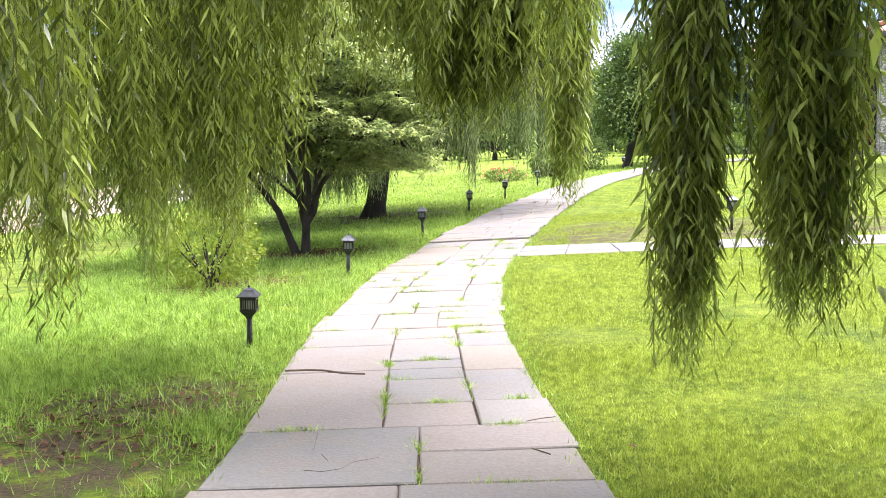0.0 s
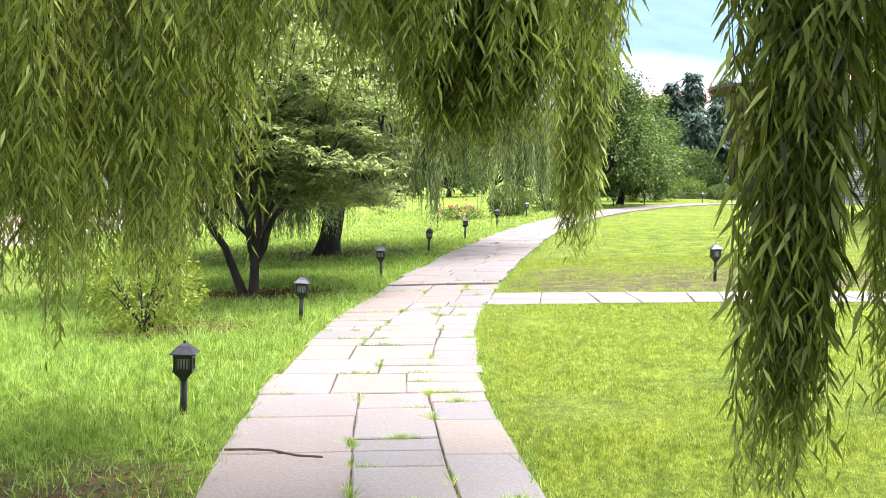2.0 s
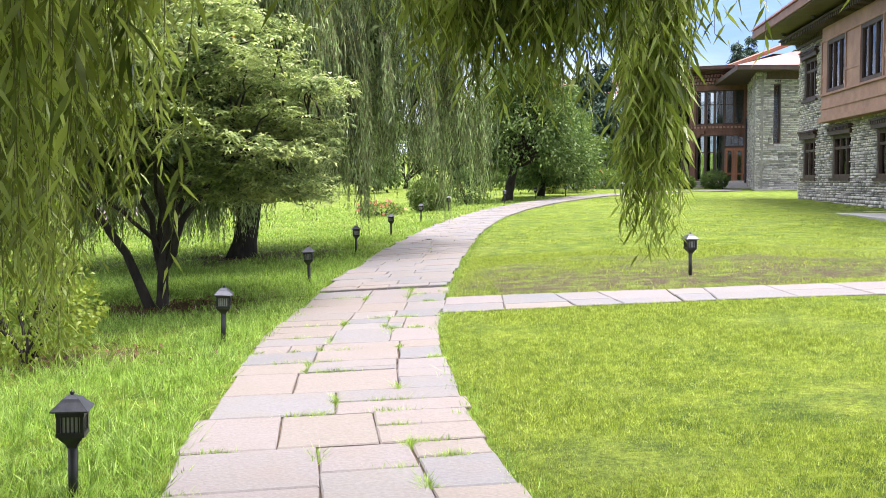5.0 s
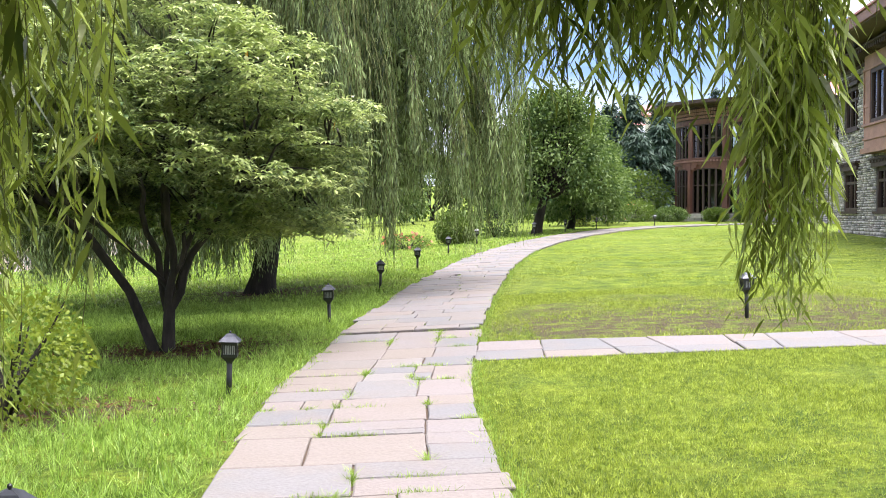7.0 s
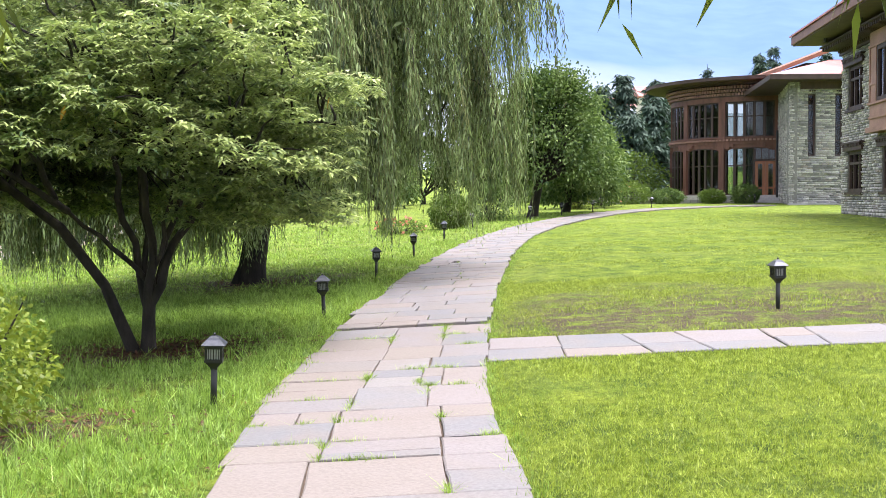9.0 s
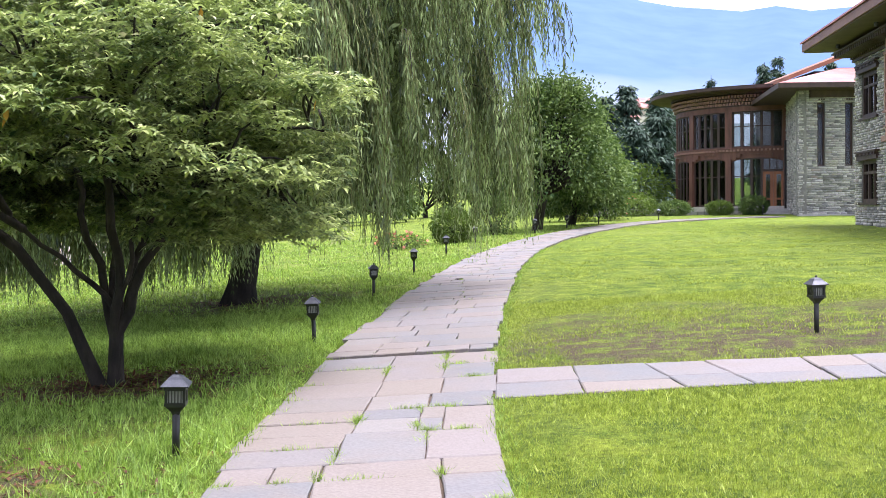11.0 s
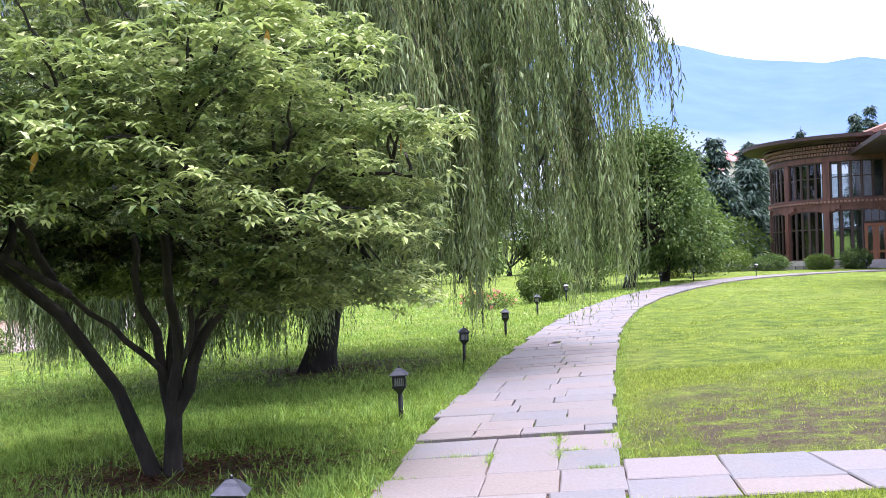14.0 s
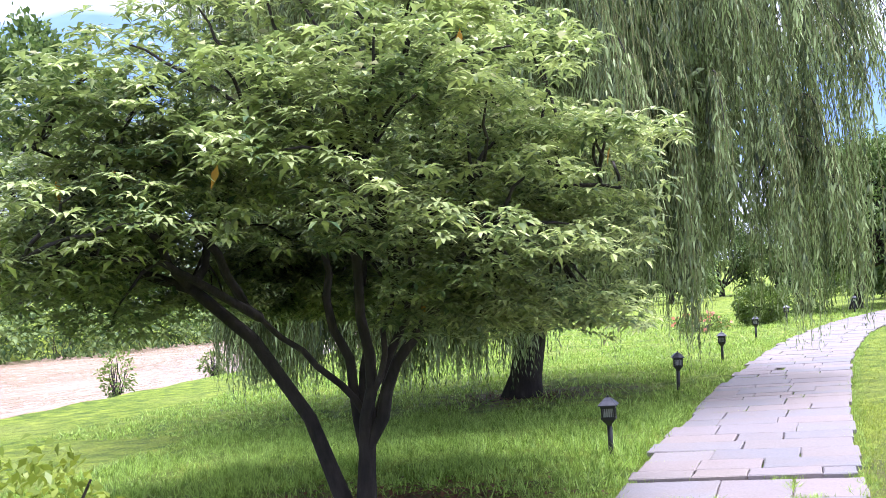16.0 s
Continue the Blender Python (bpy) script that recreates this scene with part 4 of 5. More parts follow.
def strand_arrays(tops, bottoms, rng, step, leaf_len, leaf_w, stem=0.0025, sway=0.06, lead=None, flat=0.25, hug=1.0):
    """Hanging willow whips from tops to bottoms: a thin three-sided stem each, and narrow leaves along it."""
    at, way, scale = [], [], []
    sv, sf = [], []
    for i, (a, b) in enumerate(zip(tops, bottoms)):
        ln = np.linalg.norm(b - a)
        n = max(4, int(ln / step))
        f = np.linspace(0, 1, n)
        ph = rng.uniform(0, 6.28, 2)
        curve = a + (b - a) * f[:, None]
        if lead is not None:
            curve[:, :2] += lead[i] * ((1 - (1 - f) ** 3) - f)[:, None]
            curve[:, 2] += (np.linalg.norm(lead[i]) * 0.5) * (np.sin(math.pi * np.clip(f * 2.2, 0, 1)))
        curve[:, 0] += sway * ln * 0.25 * np.sin(f * 4 + ph[0]) * f
        curve[:, 1] += sway * ln * 0.25 * np.sin(f * 3.3 + ph[1]) * f
        k = len(sv)
        for j in range(0, n, 4):
            r = stem * (1.4 - f[j])
            for t in (0, 2.1, 4.2):
                sv.append(curve[j] + np.array([math.cos(t) * r, math.sin(t) * r, 0]))
        for j in range((n - 1) // 4):
            for q in range(3):
                p0, p1 = k + j * 3 + q, k + j * 3 + (q + 1) % 3
                sf.append((p0, p1, p1 + 3, p0 + 3))
        ang = np.arange(n) * 2.4 + rng.uniform(0, 6.28)
        spread = rng.uniform(0.35, 0.8, n) * hug
        w = np.stack([np.cos(ang) * spread, np.sin(ang) * spread, -np.ones(n) * rng.uniform(0.5, 1.1, n)], 1)
        at.append(curve)
        way.append(w)
        scale.append(np.minimum(1, 0.45 + (1 - f) * 2.2) * rng.uniform(0.65, 1.15, n))
    at, way, scale = np.concatenate(at), np.concatenate(way), np.concatenate(scale)
    return leaf_arrays(at, way, leaf_len * scale, leaf_w * scale, rng, flat, 0.12), (np.array(sv), np.array(sf))


def near_willow():
    """The willow that the walk begins under: its crown hangs over the path in curtains."""
    rng, pr = np.random.default_rng(21), random.Random(21)
    tops, bottoms = [], []

    def curtain(n, x0, x1, y0, y1, low, high, keep=None, top=3.35):
        k = 0
        while k < n:
            # whips hang in loose bunches
            cx, cy = rng.uniform(x0, x1), rng.uniform(y0, y1)
            zb = rng.uniform(low, high)
            for _ in range(11):
                x, y = cx + rng.normal(0, 0.06), cy + rng.normal(0, 0.06)
                if keep and not keep(x, y):
                    continue
                tops.append((x + rng.normal(0, 0.12), y + rng.normal(0, 0.12), top + rng.uniform(-0.2, 0.4)))
                bottoms.append((x, y, zb + abs(rng.normal(0, 0.22))))
                k += 1

    left = lambda x, y: x < -0.35 - 0.45 * max(0, y - 5.6) and not (x > -1.75 and y < 4.4)
    curtain(600, -4.4, -1.55, 4.6, 8.4, 0.68, 1.2, left)
    curtain(290, -2.0, -0.75, 5.2, 7.6, 1.12, 1.65, left)
    curtain(130, -2.5, -1.25, 3.2, 4.5, 0.75, 1.2)
    curtain(360, -1.0, 0.95, 4.7, 6.25, 1.93, 2.25)
    curtain(360, 0.08, 0.72, 5.85, 6.35, 1.74, 1.95)
    curtain(70, 0.86, 1.05, 6.9, 7.1, 1.22, 1.5)
    curtain(150, 1.39, 1.47, 4.0, 4.3, 0.62, 1.0)
    curtain(240, 1.84, 2.12, 4.1, 4.6, 0.8, 1.08)
    tops, bottoms = np.array(tops), np.array(bottoms)
    (lv, lf), (sv, sf) = strand_arrays(tops, bottoms, rng, 0.042, 0.135, 0.0195, 0.0022, hug=0.95)
    # unseen roof of leafy twigs above the whips, added to cast shade
    n = 9000
    p = np.stack([rng.uniform(-6.0, 4.2, n), rng.uniform(-6.0, 2.3, n), 3.5 + np.abs(rng.normal(0, 0.45, n))], 1)
    # denser patch over the right-hand whips, to keep them dark
    p = np.concatenate([p, np.stack([rng.uniform(0.95, 3.3, 11000), rng.uniform(2.4, 5.1, 11000), 3.4 + np.abs(rng.normal(0, 0.4, 11000))], 1)])
    n2 = 4000
    p2 = np.stack([rng.uniform(-5.0, 1.4, n2), rng.uniform(4.5, 8.2, n2), 3.45 + np.abs(rng.normal(0, 0.4, n2))], 1)
    # added leaf ring, out of view, closed behind the walk's start against side light
    n3 = 60000
    a3 = rng.uniform(2.6, 7.25, n3)
    shade_ring = np.stack([-0.3 + 5.2 * np.cos(a3) + rng.normal(0, 0.25, n3), 0.2 + 4.6 * np.sin(a3) + rng.normal(0, 0.25, n3), rng.uniform(0.9, 3.6, n3)], 1)
    p = np.concatenate([p, p2, shade_ring])
    n = len(p)
    roof = leaf_arrays(p, rng.normal(size=(n, 3)) + [0, 0, -0.7], rng.uniform(0.14, 0.22, n), 0.05, rng, 0.4)
    root = new("weeping_willow")
    base = Vector((-3.6, 0.6, gz(-3.6, 0.6) - 0.1))
    fork = base + Vector((0.5, 0.5, 2.4))
    limbs = [[(base, 0.34), (base + Vector((0.1, 0.1, 0.5)), 0.26), (base + Vector((0.3, 0.3, 1.5)), 0.23), (fork, 0.2)]]
    for tx, ty in ((-3.0, 7.0), (-1.4, 6.6), (0.2, 5.8), (1.0, 7.0), (1.5, 4.3), (2.1, 4.4), (-2.4, 4.0), (-4.0, 6.0), (1.0, 1.0), (-1.0, 3.0)):
        limbs.append(bent(fork, (tx, ty, 3.5), 0.1, 0.018, 9, 0.12, 0.75, pr))
    finish_tree(root, limbs, [("whip_growth", (sv, sf), M_TWIG, "thin hanging willow whips"), ("foliage", join([(lv, lf), roof]), M_WILLOW, "narrow drooping willow leaves")],
                "weeping willow with leafy curtains hanging over the path", "willow tree", "willows", 10)


def far_willow():
    """The tall willow beside the path, a dome of long whips over a dark trunk."""
    rng, pr = np.random.default_rng(8), random.Random(8)
    cx, cy = -3.1, 24.6
    zg = gz(-3.1, 24.4)
    root = new("weeping_willow")
    tops, bottoms, lead = [], [], []
    limbs = [[(Vector((-3.2, 24.4, zg - 0.1)), 0.33), (Vector((-3.15, 24.4, zg + 0.3)), 0.24), (Vector((-3.0, 24.45, zg + 1.4)), 0.2), (Vector((-2.8, 24.5, zg + 2.4)), 0.18)]]
    fork = Vector((-2.85, 24.5, zg + 2.3))
    for k in range(64):
        a = rng.uniform(0, 6.28)
        r = 4.3 * math.sqrt(rng.uniform(0.06, 1.0))
        zt = 3.2 + 5.8 * math.sqrt(max(0.0, 1 - (r / 4.75) ** 2)) + rng.uniform(-0.4, 0.3)
        tip = Vector((cx + r * math.cos(a), cy + r * math.sin(a), zg + zt))
        limb = bent(fork, tip, 0.11, 0.012, 9, 0.12, 0.5, pr)
        limbs.append(limb)
        dirx, diry = math.cos(a), math.sin(a)
        # each bough carries a sheaf of whips that spill over its end
        sheaves = [(limb[pr.randint(4, 9)][0] + Vector((pr.gauss(0, 0.3), pr.gauss(0, 0.3), pr.gauss(0, 0.1))), pr.uniform(1.3, 4.6), pr.uniform(0.6, 1.7)) for _ in range(4)]
        for _ in range(60):
            heart, reach, clear = pr.choice(sheaves)
            fan = Vector((pr.gauss(0, 0.13), pr.gauss(0, 0.13), 0))
            p = heart + fan + Vector((0, 0, pr.gauss(0, 0.16)))
            ln = min(reach * pr.uniform(0.75, 1.1), p.z - zg - clear * pr.uniform(0.9, 1.4))
            if ln < 0.5:
                continue
            out = pr.uniform(0.1, 0.75)
            if p.y > cy + 0.5:
                ln = min(ln, p.z - zg - 1.9)
                if ln < 0.5:
                    continue
            tops.append(p)
            bottoms.append(p - fan * 0.45 + Vector((dirx * out, diry * out, -ln)))
            lead.append((dirx * out * 1.2, diry * out * 1.2))
    # sheaves round the rim, longest and thickest on the side of the low tree
    for k in range(250):
        a = rng.uniform(0, 6.28) if k < 105 else rng.uniform(2.7, 4.9)
        r = (4.3 if k < 105 else 3.9) + rng.normal(0, 0.25)
        sx, sy = cx + r * math.cos(a), cy + r * math.sin(a)
        low_side = sx < cx + 1.4 and sy < cy + 0.6
        top_z = zg + (rng.uniform(3.2, 6.8) if k < 105 else rng.uniform(2.4, 4.2))
        foot = rng.uniform(0.4, 0.85) if low_side else rng.uniform(0.5, 1.3) + (0.9 if sy > cy + 0.5 else 0)
        for _ in range(13):
            x, y = sx + rng.normal(0, 0.1), sy + rng.normal(0, 0.1)
            zt = top_z + rng.normal(0, 0.2)
            tops.append((x - 0.4 * math.cos(a), y - 0.4 * math.sin(a), zt))
            bottoms.append((x, y, max(gz(x, y) + foot + abs(rng.normal(0, 0.25)), zt - rng.uniform(3.4, 6.5))))
            lead.append((math.cos(a) * 0.5, math.sin(a) * 0.5))
    # boughs that arch out towards the lawn, whips hanging all along them
    for k in range(64):
        a = pr.uniform(3.3, 6.2)
        r0 = pr.uniform(3.5, 4.2)
        p0 = Vector((cx + r0 * math.cos(a), cy + r0 * math.sin(a), zg + pr.uniform(2.6, 6.6)))
        turn = a + pr.uniform(-0.9, 0.9)
        d = Vector((math.cos(turn), math.sin(turn), 0))
        arc = [p0 + d * (1.15 * s) + Vector((0, 0, 0.75 * math.sin(math.pi * s * 0.75) - 0.75 * s * s)) for s in [q / 8 for q in range(9)]]
        limbs.append([(p, 0.016 - 0.0015 * q) for q, p in enumerate(arc)])
        for p in arc[2:]:
            for _ in range(6):
                ln = min(pr.uniform(0.4, 1.5), p.z - zg - 0.6)
                if ln > 0.3:
                    q = p + Vector((pr.gauss(0, 0.05), pr.gauss(0, 0.05), 0))
                    tops.append(q)
                    bottoms.append(q + d * 0.12 + Vector((0, 0, -ln)))
                    lead.append((d.x * 0.15, d.y * 0.15))
    (lv, lf), (sv, sf) = strand_arrays(np.array([tuple(t) for t in tops]), np.array([tuple(b) for b in bottoms]), rng, 0.085, 0.16, 0.03, 0.005, 0.05, np.array(lead), hug=0.5)
    # the shaded inner foliage
    n = 42000
    u = rng.normal(size=(n, 3))
    u /= np.linalg.norm(u, axis=1, keepdims=True)
    u *= (rng.uniform(0.15, 1.0, n) ** 0.5)[:, None] * [3.7, 3.7, 4.1]
    inner = u + [cx, cy, zg + 4.8]
    inner = inner[inner[:, 2] > zg + 1.7]
    iv = leaf_arrays(inner, rng.normal(size=inner.shape) + [0, 0, -1.2], rng.uniform(0.18, 0.3, len(inner)), 0.06, rng, 0.3)
    lv, lf = join([(lv, lf), iv])
    finish_tree(root, limbs, [("whip_growth", (sv, sf), M_TWIG, "thin hanging willow whips"), ("foliage", (lv, lf), M_WILLOW_FAR, "grey-green narrow willow leaves")],
                "tall weeping willow with whips hanging to the grass", "willow tree", "willows", 64)


def rosette_tree():
    """The many-stemmed tree with tiers of leaf rosettes."""
    rng, pr = np.random.default_rng(4), random.Random(4)
    bx, by = -3.0, 16.25
    zg = gz(bx, by)
    B = Vector((bx, by, zg - 0.05))
    root = new("broadleaf_tree")
    f1 = B + Vector((0.02, 0.0, 0.75))
    limbs = [[(B, 0.13), (B + Vector((0, 0, 0.12)), 0.078), (B + Vector((0.0, 0, 0.4)), 0.066), (f1, 0.058), (f1 + Vector((0.02, 0, 0.25)), 0.03)],
             [(B + Vector((-0.12, 0, 0.0)), 0.07), (B + Vector((-0.42, -0.05, 0.75)), 0.052), (B + Vector((-0.85, -0.1, 1.35)), 0.05), (B + Vector((-1.35, -0.1, 1.75)), 0.046), (B + Vector((-2.0, -0.1, 1.95)), 0.035)]]
    f0 = B + Vector((0.0, 0.0, 0.5))
    stems = [(f0, B + Vector((-0.45, 0.1, 2.1)), 0.045), (f0, B + Vector((0.08, -0.2, 2.3)), 0.05), (f0, B + Vector((0.72, 0.1, 2.0)), 0.052), (f0, B + Vector((0.35, 0.5, 2.2)), 0.042), (f1, B + Vector((-0.75, -0.35, 1.65)), 0.03), (f1, B + Vector((0.4, -0.45, 1.9)), 0.028), (f0, B + Vector((-0.2, 0.5, 2.2)), 0.036)]
    tips = [p for p, _ in limbs[1][2:]]
    for a, b, r in stems:
        stem = bent(a, b, r, r * 0.6, 7, 0.16, 0, pr)
        limbs.append(stem)
        tips += [p for p, _ in stem[3:]]
    crown = Vector((bx - 0.38, by, zg + 2.5))
    ends = []
    # main boughs first, then side boughs from along them
    boughs = []
    for k in range(26):
        a = 6.28 * k / 26 + pr.uniform(-0.2, 0.2)
        u, tier = pr.uniform(0.55, 1.0), (0.3, 0.8, 1.4)[k % 3]
        e = Vector((crown.x + 2.4 * u * math.cos(a), crown.y + 2.4 * u * math.sin(a), zg + 1.75 + tier * (1 - 0.4 * u) + pr.uniform(-0.1, 0.15)))
        s = min(tips, key=lambda t: (t - e).length + pr.uniform(0, 0.7))
        limb = bent(s, e, 0.038, 0.01, 8, 0.16, 0.2, pr)
        limbs.append(limb)
        boughs += [p for p, _ in limb[2:]]
        ends.append(e)
    for k in range(310):
        a = pr.uniform(0, 6.28)
        u = math.sqrt(pr.uniform(0.02, 1))
        tier = pr.choice([-0.32, -0.1, 0.15, 0.5, 0.95, 1.4, 1.9])
        if tier < 0.2 and (u < 0.45 or math.sin(a) < -0.1 and -0.62 < math.cos(a) < 0.75):
            continue
        z = zg + 1.7 + tier * (1 - 0.42 * u * u) * (1 - 0.66 * u * max(0.0, -math.cos(a))) * 1.12 + pr.uniform(-0.1, 0.1) + 0.3 * (1 - u)
        e = Vector((crown.x + 2.38 * u * math.cos(a), crown.y + 2.5 * u * math.sin(a), z))
        s = min(boughs, key=lambda t: (t - e).length + (0.5 if t.z > e.z else 0))
        limbs.append(bent(s, e, 0.016, 0.006, 5, 0.16, 0.05, pr))
        ends.append(e)
    at, way, ln = [], [], []
    for e in ends:
        # every bough end fans out in a flat plate of rosettes
        for _ in range(pr.randint(32, 44)):
            a, q = pr.uniform(0, 6.28), math.sqrt(pr.random()) * 0.5
            c = e + Vector((math.cos(a) * q, math.sin(a) * q, pr.gauss(0, 0.06) - q * q * 0.3))
            n = pr.randint(8, 12)
            ph = pr.uniform(0, 6.28)
            tilt = Vector((pr.gauss(0, 0.25), pr.gauss(0, 0.25), 0)) + Vector((c.x - crown.x, c.y - crown.y, 0)) * 0.1
            size = pr.uniform(0.8, 1.2)
            for j in range(n):
                t = ph + 6.28 * j / n
                w = Vector((math.cos(t), math.sin(t), pr.uniform(-0.3, 0.4))) + tilt
                at.append(c)
                way.append(w)
                ln.append(pr.uniform(0.09, 0.15) * size)
    ln = np.array(ln)
    leaves = leaf_arrays(np.array([tuple(v) for v in at]), np.array([tuple(v) for v in way]), ln, ln * 0.26, rng, 0.9, 0.15, 0.55)
    o = [pr.choice(ends) + Vector((pr.gauss(0, 0.3), pr.gauss(0, 0.3), -0.15)) for _ in range(16)]
    ochre = leaf_arrays(np.array([tuple(v) for v in o]), np.array([(pr.gauss(0, 0.3), pr.gauss(0, 0.3), -1) for _ in o]), 0.13, 0.045, rng, 0.3)
    top = [e for e in ends if e.z > zg + 2.7]
    c = [pr.choice(top) + Vector((pr.gauss(0, 0.2), pr.gauss(0, 0.2), 0.08)) for _ in range(330)]
    pale = leaf_arrays(np.array([tuple(v) for v in c]), rng.normal(size=(len(c), 3)) * [1, 1, 0.3], 0.075, 0.055, rng, 0.85, 0.0, 0.5)
    finish_tree(root, limbs, [("pale_growth", pale, M_CREAM, "pale cream young leaves"), ("foliage", leaves, M_BROAD, "whorls of long green leaves"), ("withered_leaves", ochre, M_OCHRE, "a few withered ochre leaves")],
                "low many-stemmed tree with tiers of leaf whorls", "tree", "", 34)


def leafy_tree(x, y, height, radius, low, mat, seed, label, count=9000, leaf=0.16, trunk=0.2, cone=0.5, lean_x=0.0, category="tree", name="tree", group=""):
    """A round-headed tree: trunk, limbs, and a ragged crown of leafy clumps with gaps."""
    rng, pr = np.random.default_rng(seed), random.Random(seed)
    zg = gz(x, y)
    root = new(name)
    B = Vector((x, y, zg - 0.1))
    fork = Vector((x + lean_x * 0.4, y, zg + low * 0.9))
    limbs = [[(B, trunk * 1.3), (B.lerp(fork, 0.3), trunk), (fork, trunk * 0.8)]]
    at = []
    clumps = max(22, count // 110)
    for k in range(clumps):
        h = pr.random()
        u = (1 - cone * h) * math.sqrt(max(0.0, 1 - (2 * h - 0.75) ** 2 * 0.55)) * math.sqrt(pr.uniform(0.25, 1))
        a = pr.uniform(0, 6.28)
        c = Vector((x + lean_x + radius * u * math.cos(a), y + radius * u * math.sin(a), zg + low + (height - low) * h))
        if k % 3 == 0:
            limbs.append(bent(fork, c, trunk * 0.35, 0.01, 6, 0.15, 0.1, pr))
        s = radius * pr.uniform(0.09, 0.16)
        pts = rng.normal(size=(count // clumps, 3)) * [s, s, s * 0.7] + tuple(c)
        at.append(pts)
    at = np.concatenate(at)
    out = at - np.array([x + lean_x, y, zg + low + (height - low) * 0.35])
    way = out / (np.linalg.norm(out, axis=1, keepdims=True) + 1e-6) + rng.normal(size=at.shape) * 0.8
    leaves = leaf_arrays(at, way, rng.uniform(0.7, 1.2, len(at)) * leaf, leaf * 0.5, rng, 0.55, 0.2, 0.5)
    return finish_tree(root, limbs, [("foliage", leaves, mat, "")], label, category, group)


def conifer(x, y, height, radius, seed, zg=None):
    rng, pr = np.random.default_rng(seed), random.Random(seed)
    zg = gz(x, y) if zg is None else zg
    root = new("conifer")
    limbs = [[(Vector((x, y, zg - 0.2)), height * 0.022), (Vector((x, y, zg + height)), 0.02)]]
    at, way = [], []
    tiers = 26
    for k in range(tiers):
        f = 0.12 + 0.88 * k / tiers
        for j in range(6):
            a = pr.uniform(0, 6.28)
            f = min(0.99, max(0.08, f + pr.uniform(-0.03, 0.03)))
            r = radius * (1 - f) ** 0.75 * pr.uniform(0.45, 1.15) + 0.15
            tip = Vector((x + r * math.cos(a), y + r * math.sin(a), zg + height * f - 0.35 * r * pr.random()))
            limbs.append([(Vector((x, y, zg + height * f)), 0.05), (tip, 0.012)])
            for q in range(22):
                t = pr.uniform(0.15, 1.0)
                at.append(Vector((x, y, zg + height * f)).lerp(tip, t) + Vector((pr.gauss(0, 0.17), pr.gauss(0, 0.17), pr.gauss(0, 0.1))))
                way.append(Vector((math.cos(a), math.sin(a), -0.2)) + Vector((pr.gauss(0, 0.7), pr.gauss(0, 0.7), pr.gauss(0, 0.4))))
    leaves = leaf_arrays(np.array([tuple(v) for v in at]), np.array([tuple(v) for v in way]), 0.5 * radius / 2.5, 0.16 * radius / 2.5, rng, 0.7, 0.3)
    return finish_tree(root, limbs, [("needles", leaves, M_CONIFER, "")], "tall dark blue-green conifer beyond the lawn", "conifer", "conifers")


def shrub(x, y, w, h, mat, seed, label, count=2200, leaf=0.07, flowers=0):
    """A dense low bush on short stems."""
    rng, pr = np.random.default_rng(seed), random.Random(seed)
    zg = gz(x, y)
    root = new("shrub")
    limbs = []
    for _ in range(12):
        a, q = pr.uniform(0, 6.28), pr.uniform(0.2, 0.8)
        limbs.append(bent((x + pr.gauss(0, 0.05), y + pr.gauss(0, 0.05), zg - 0.05), (x + w / 2 * q * math.cos(a), y + w / 2 * q * math.sin(a), zg + h * pr.uniform(0.5, 0.9)), 0.02, 0.005, 4, 0.15, 0, pr))
    d = rng.normal(size=(count, 3))
    d /= np.linalg.norm(d, axis=1, keepdims=True)
    rad = rng.uniform(0.5, 1.06, count) ** 0.6
    lump = 1 + 0.16 * np.sin(d[:, 0] * 7 + seed) * np.cos(d[:, 1] * 6 + d[:, 2] * 5)
    p = d * (rad * lump)[:, None] * [w / 2, w / 2, h * 0.52] + [x, y, zg + h * 0.5]
    p[:, 2] = np.maximum(p[:, 2], zg + 0.03)
    sets = [("foliage", leaf_arrays(p, d + rng.normal(size=d.shape) * 0.7, rng.uniform(0.7, 1.2, count) * leaf, leaf * 0.5, rng, 0.5, 0.1, 0.5), mat, "")]
    if flowers:
        k = rng.choice(count, flowers, replace=False)
        q = p[k] + d[k] * 0.05
        sets.append(("flowers", leaf_arrays(q, d[k] + rng.normal(size=(flowers, 3)) * 0.4, 0.13, 0.12, rng, 0.7, 0, 0.5), M_FLOWER, "orange and pink blossoms"))
    return finish_tree(root, limbs, sets, label, "shrub", "shrubs")


near_willow()
far_willow()
rosette_tree()
leafy_tree(4.3, 48.4, 5.6, 2.7, 1.5, M_DARKLEAF, 31, "dark green broadleaf tree with forked trunk on the lawn", 24000, 0.17, 0.2, 0.45, 0.7)
leafy_tree(7.6, 59.0, 4.0, 2.1, 1.2, M_DARKLEAF, 32, "dark green broadleaf tree beyond the path", 11000, 0.2, 0.2, 0.4, 0.3)
leafy_tree(6.2, 52.5, 4.0, 2.0, 0.7, M_DARKLEAF, 33, "spreading dark green tree beside the path", 12000, 0.18, 0.18, 0.4, 0.4)
shrub(0.9, 41.8, 1.5, 1.1, M_SHRUB, 41, "round clipped green bush on the grass", 6000, 0.09)
shrub(7.3, 57.2, 1.6, 1.3, M_LIME, 42, "round yellow-green bush near the path", 2200, 0.09)
shrub(-0.8, 39.9, 1.5, 0.45, M_SHRUB, 43, "low bed of orange and pink flowers", 1300, 0.08, 60)
shrub(-3.3, 12.2, 1.25, 1.0, M_LIME, 44, "loose yellow-green bush on bare soil", 2600, 0.062)
shrub(9.3, 62.0, 2.6, 2.1, M_SHRUB, 45, "loose flowering bush beside the lawn", 2600, 0.12, 50)
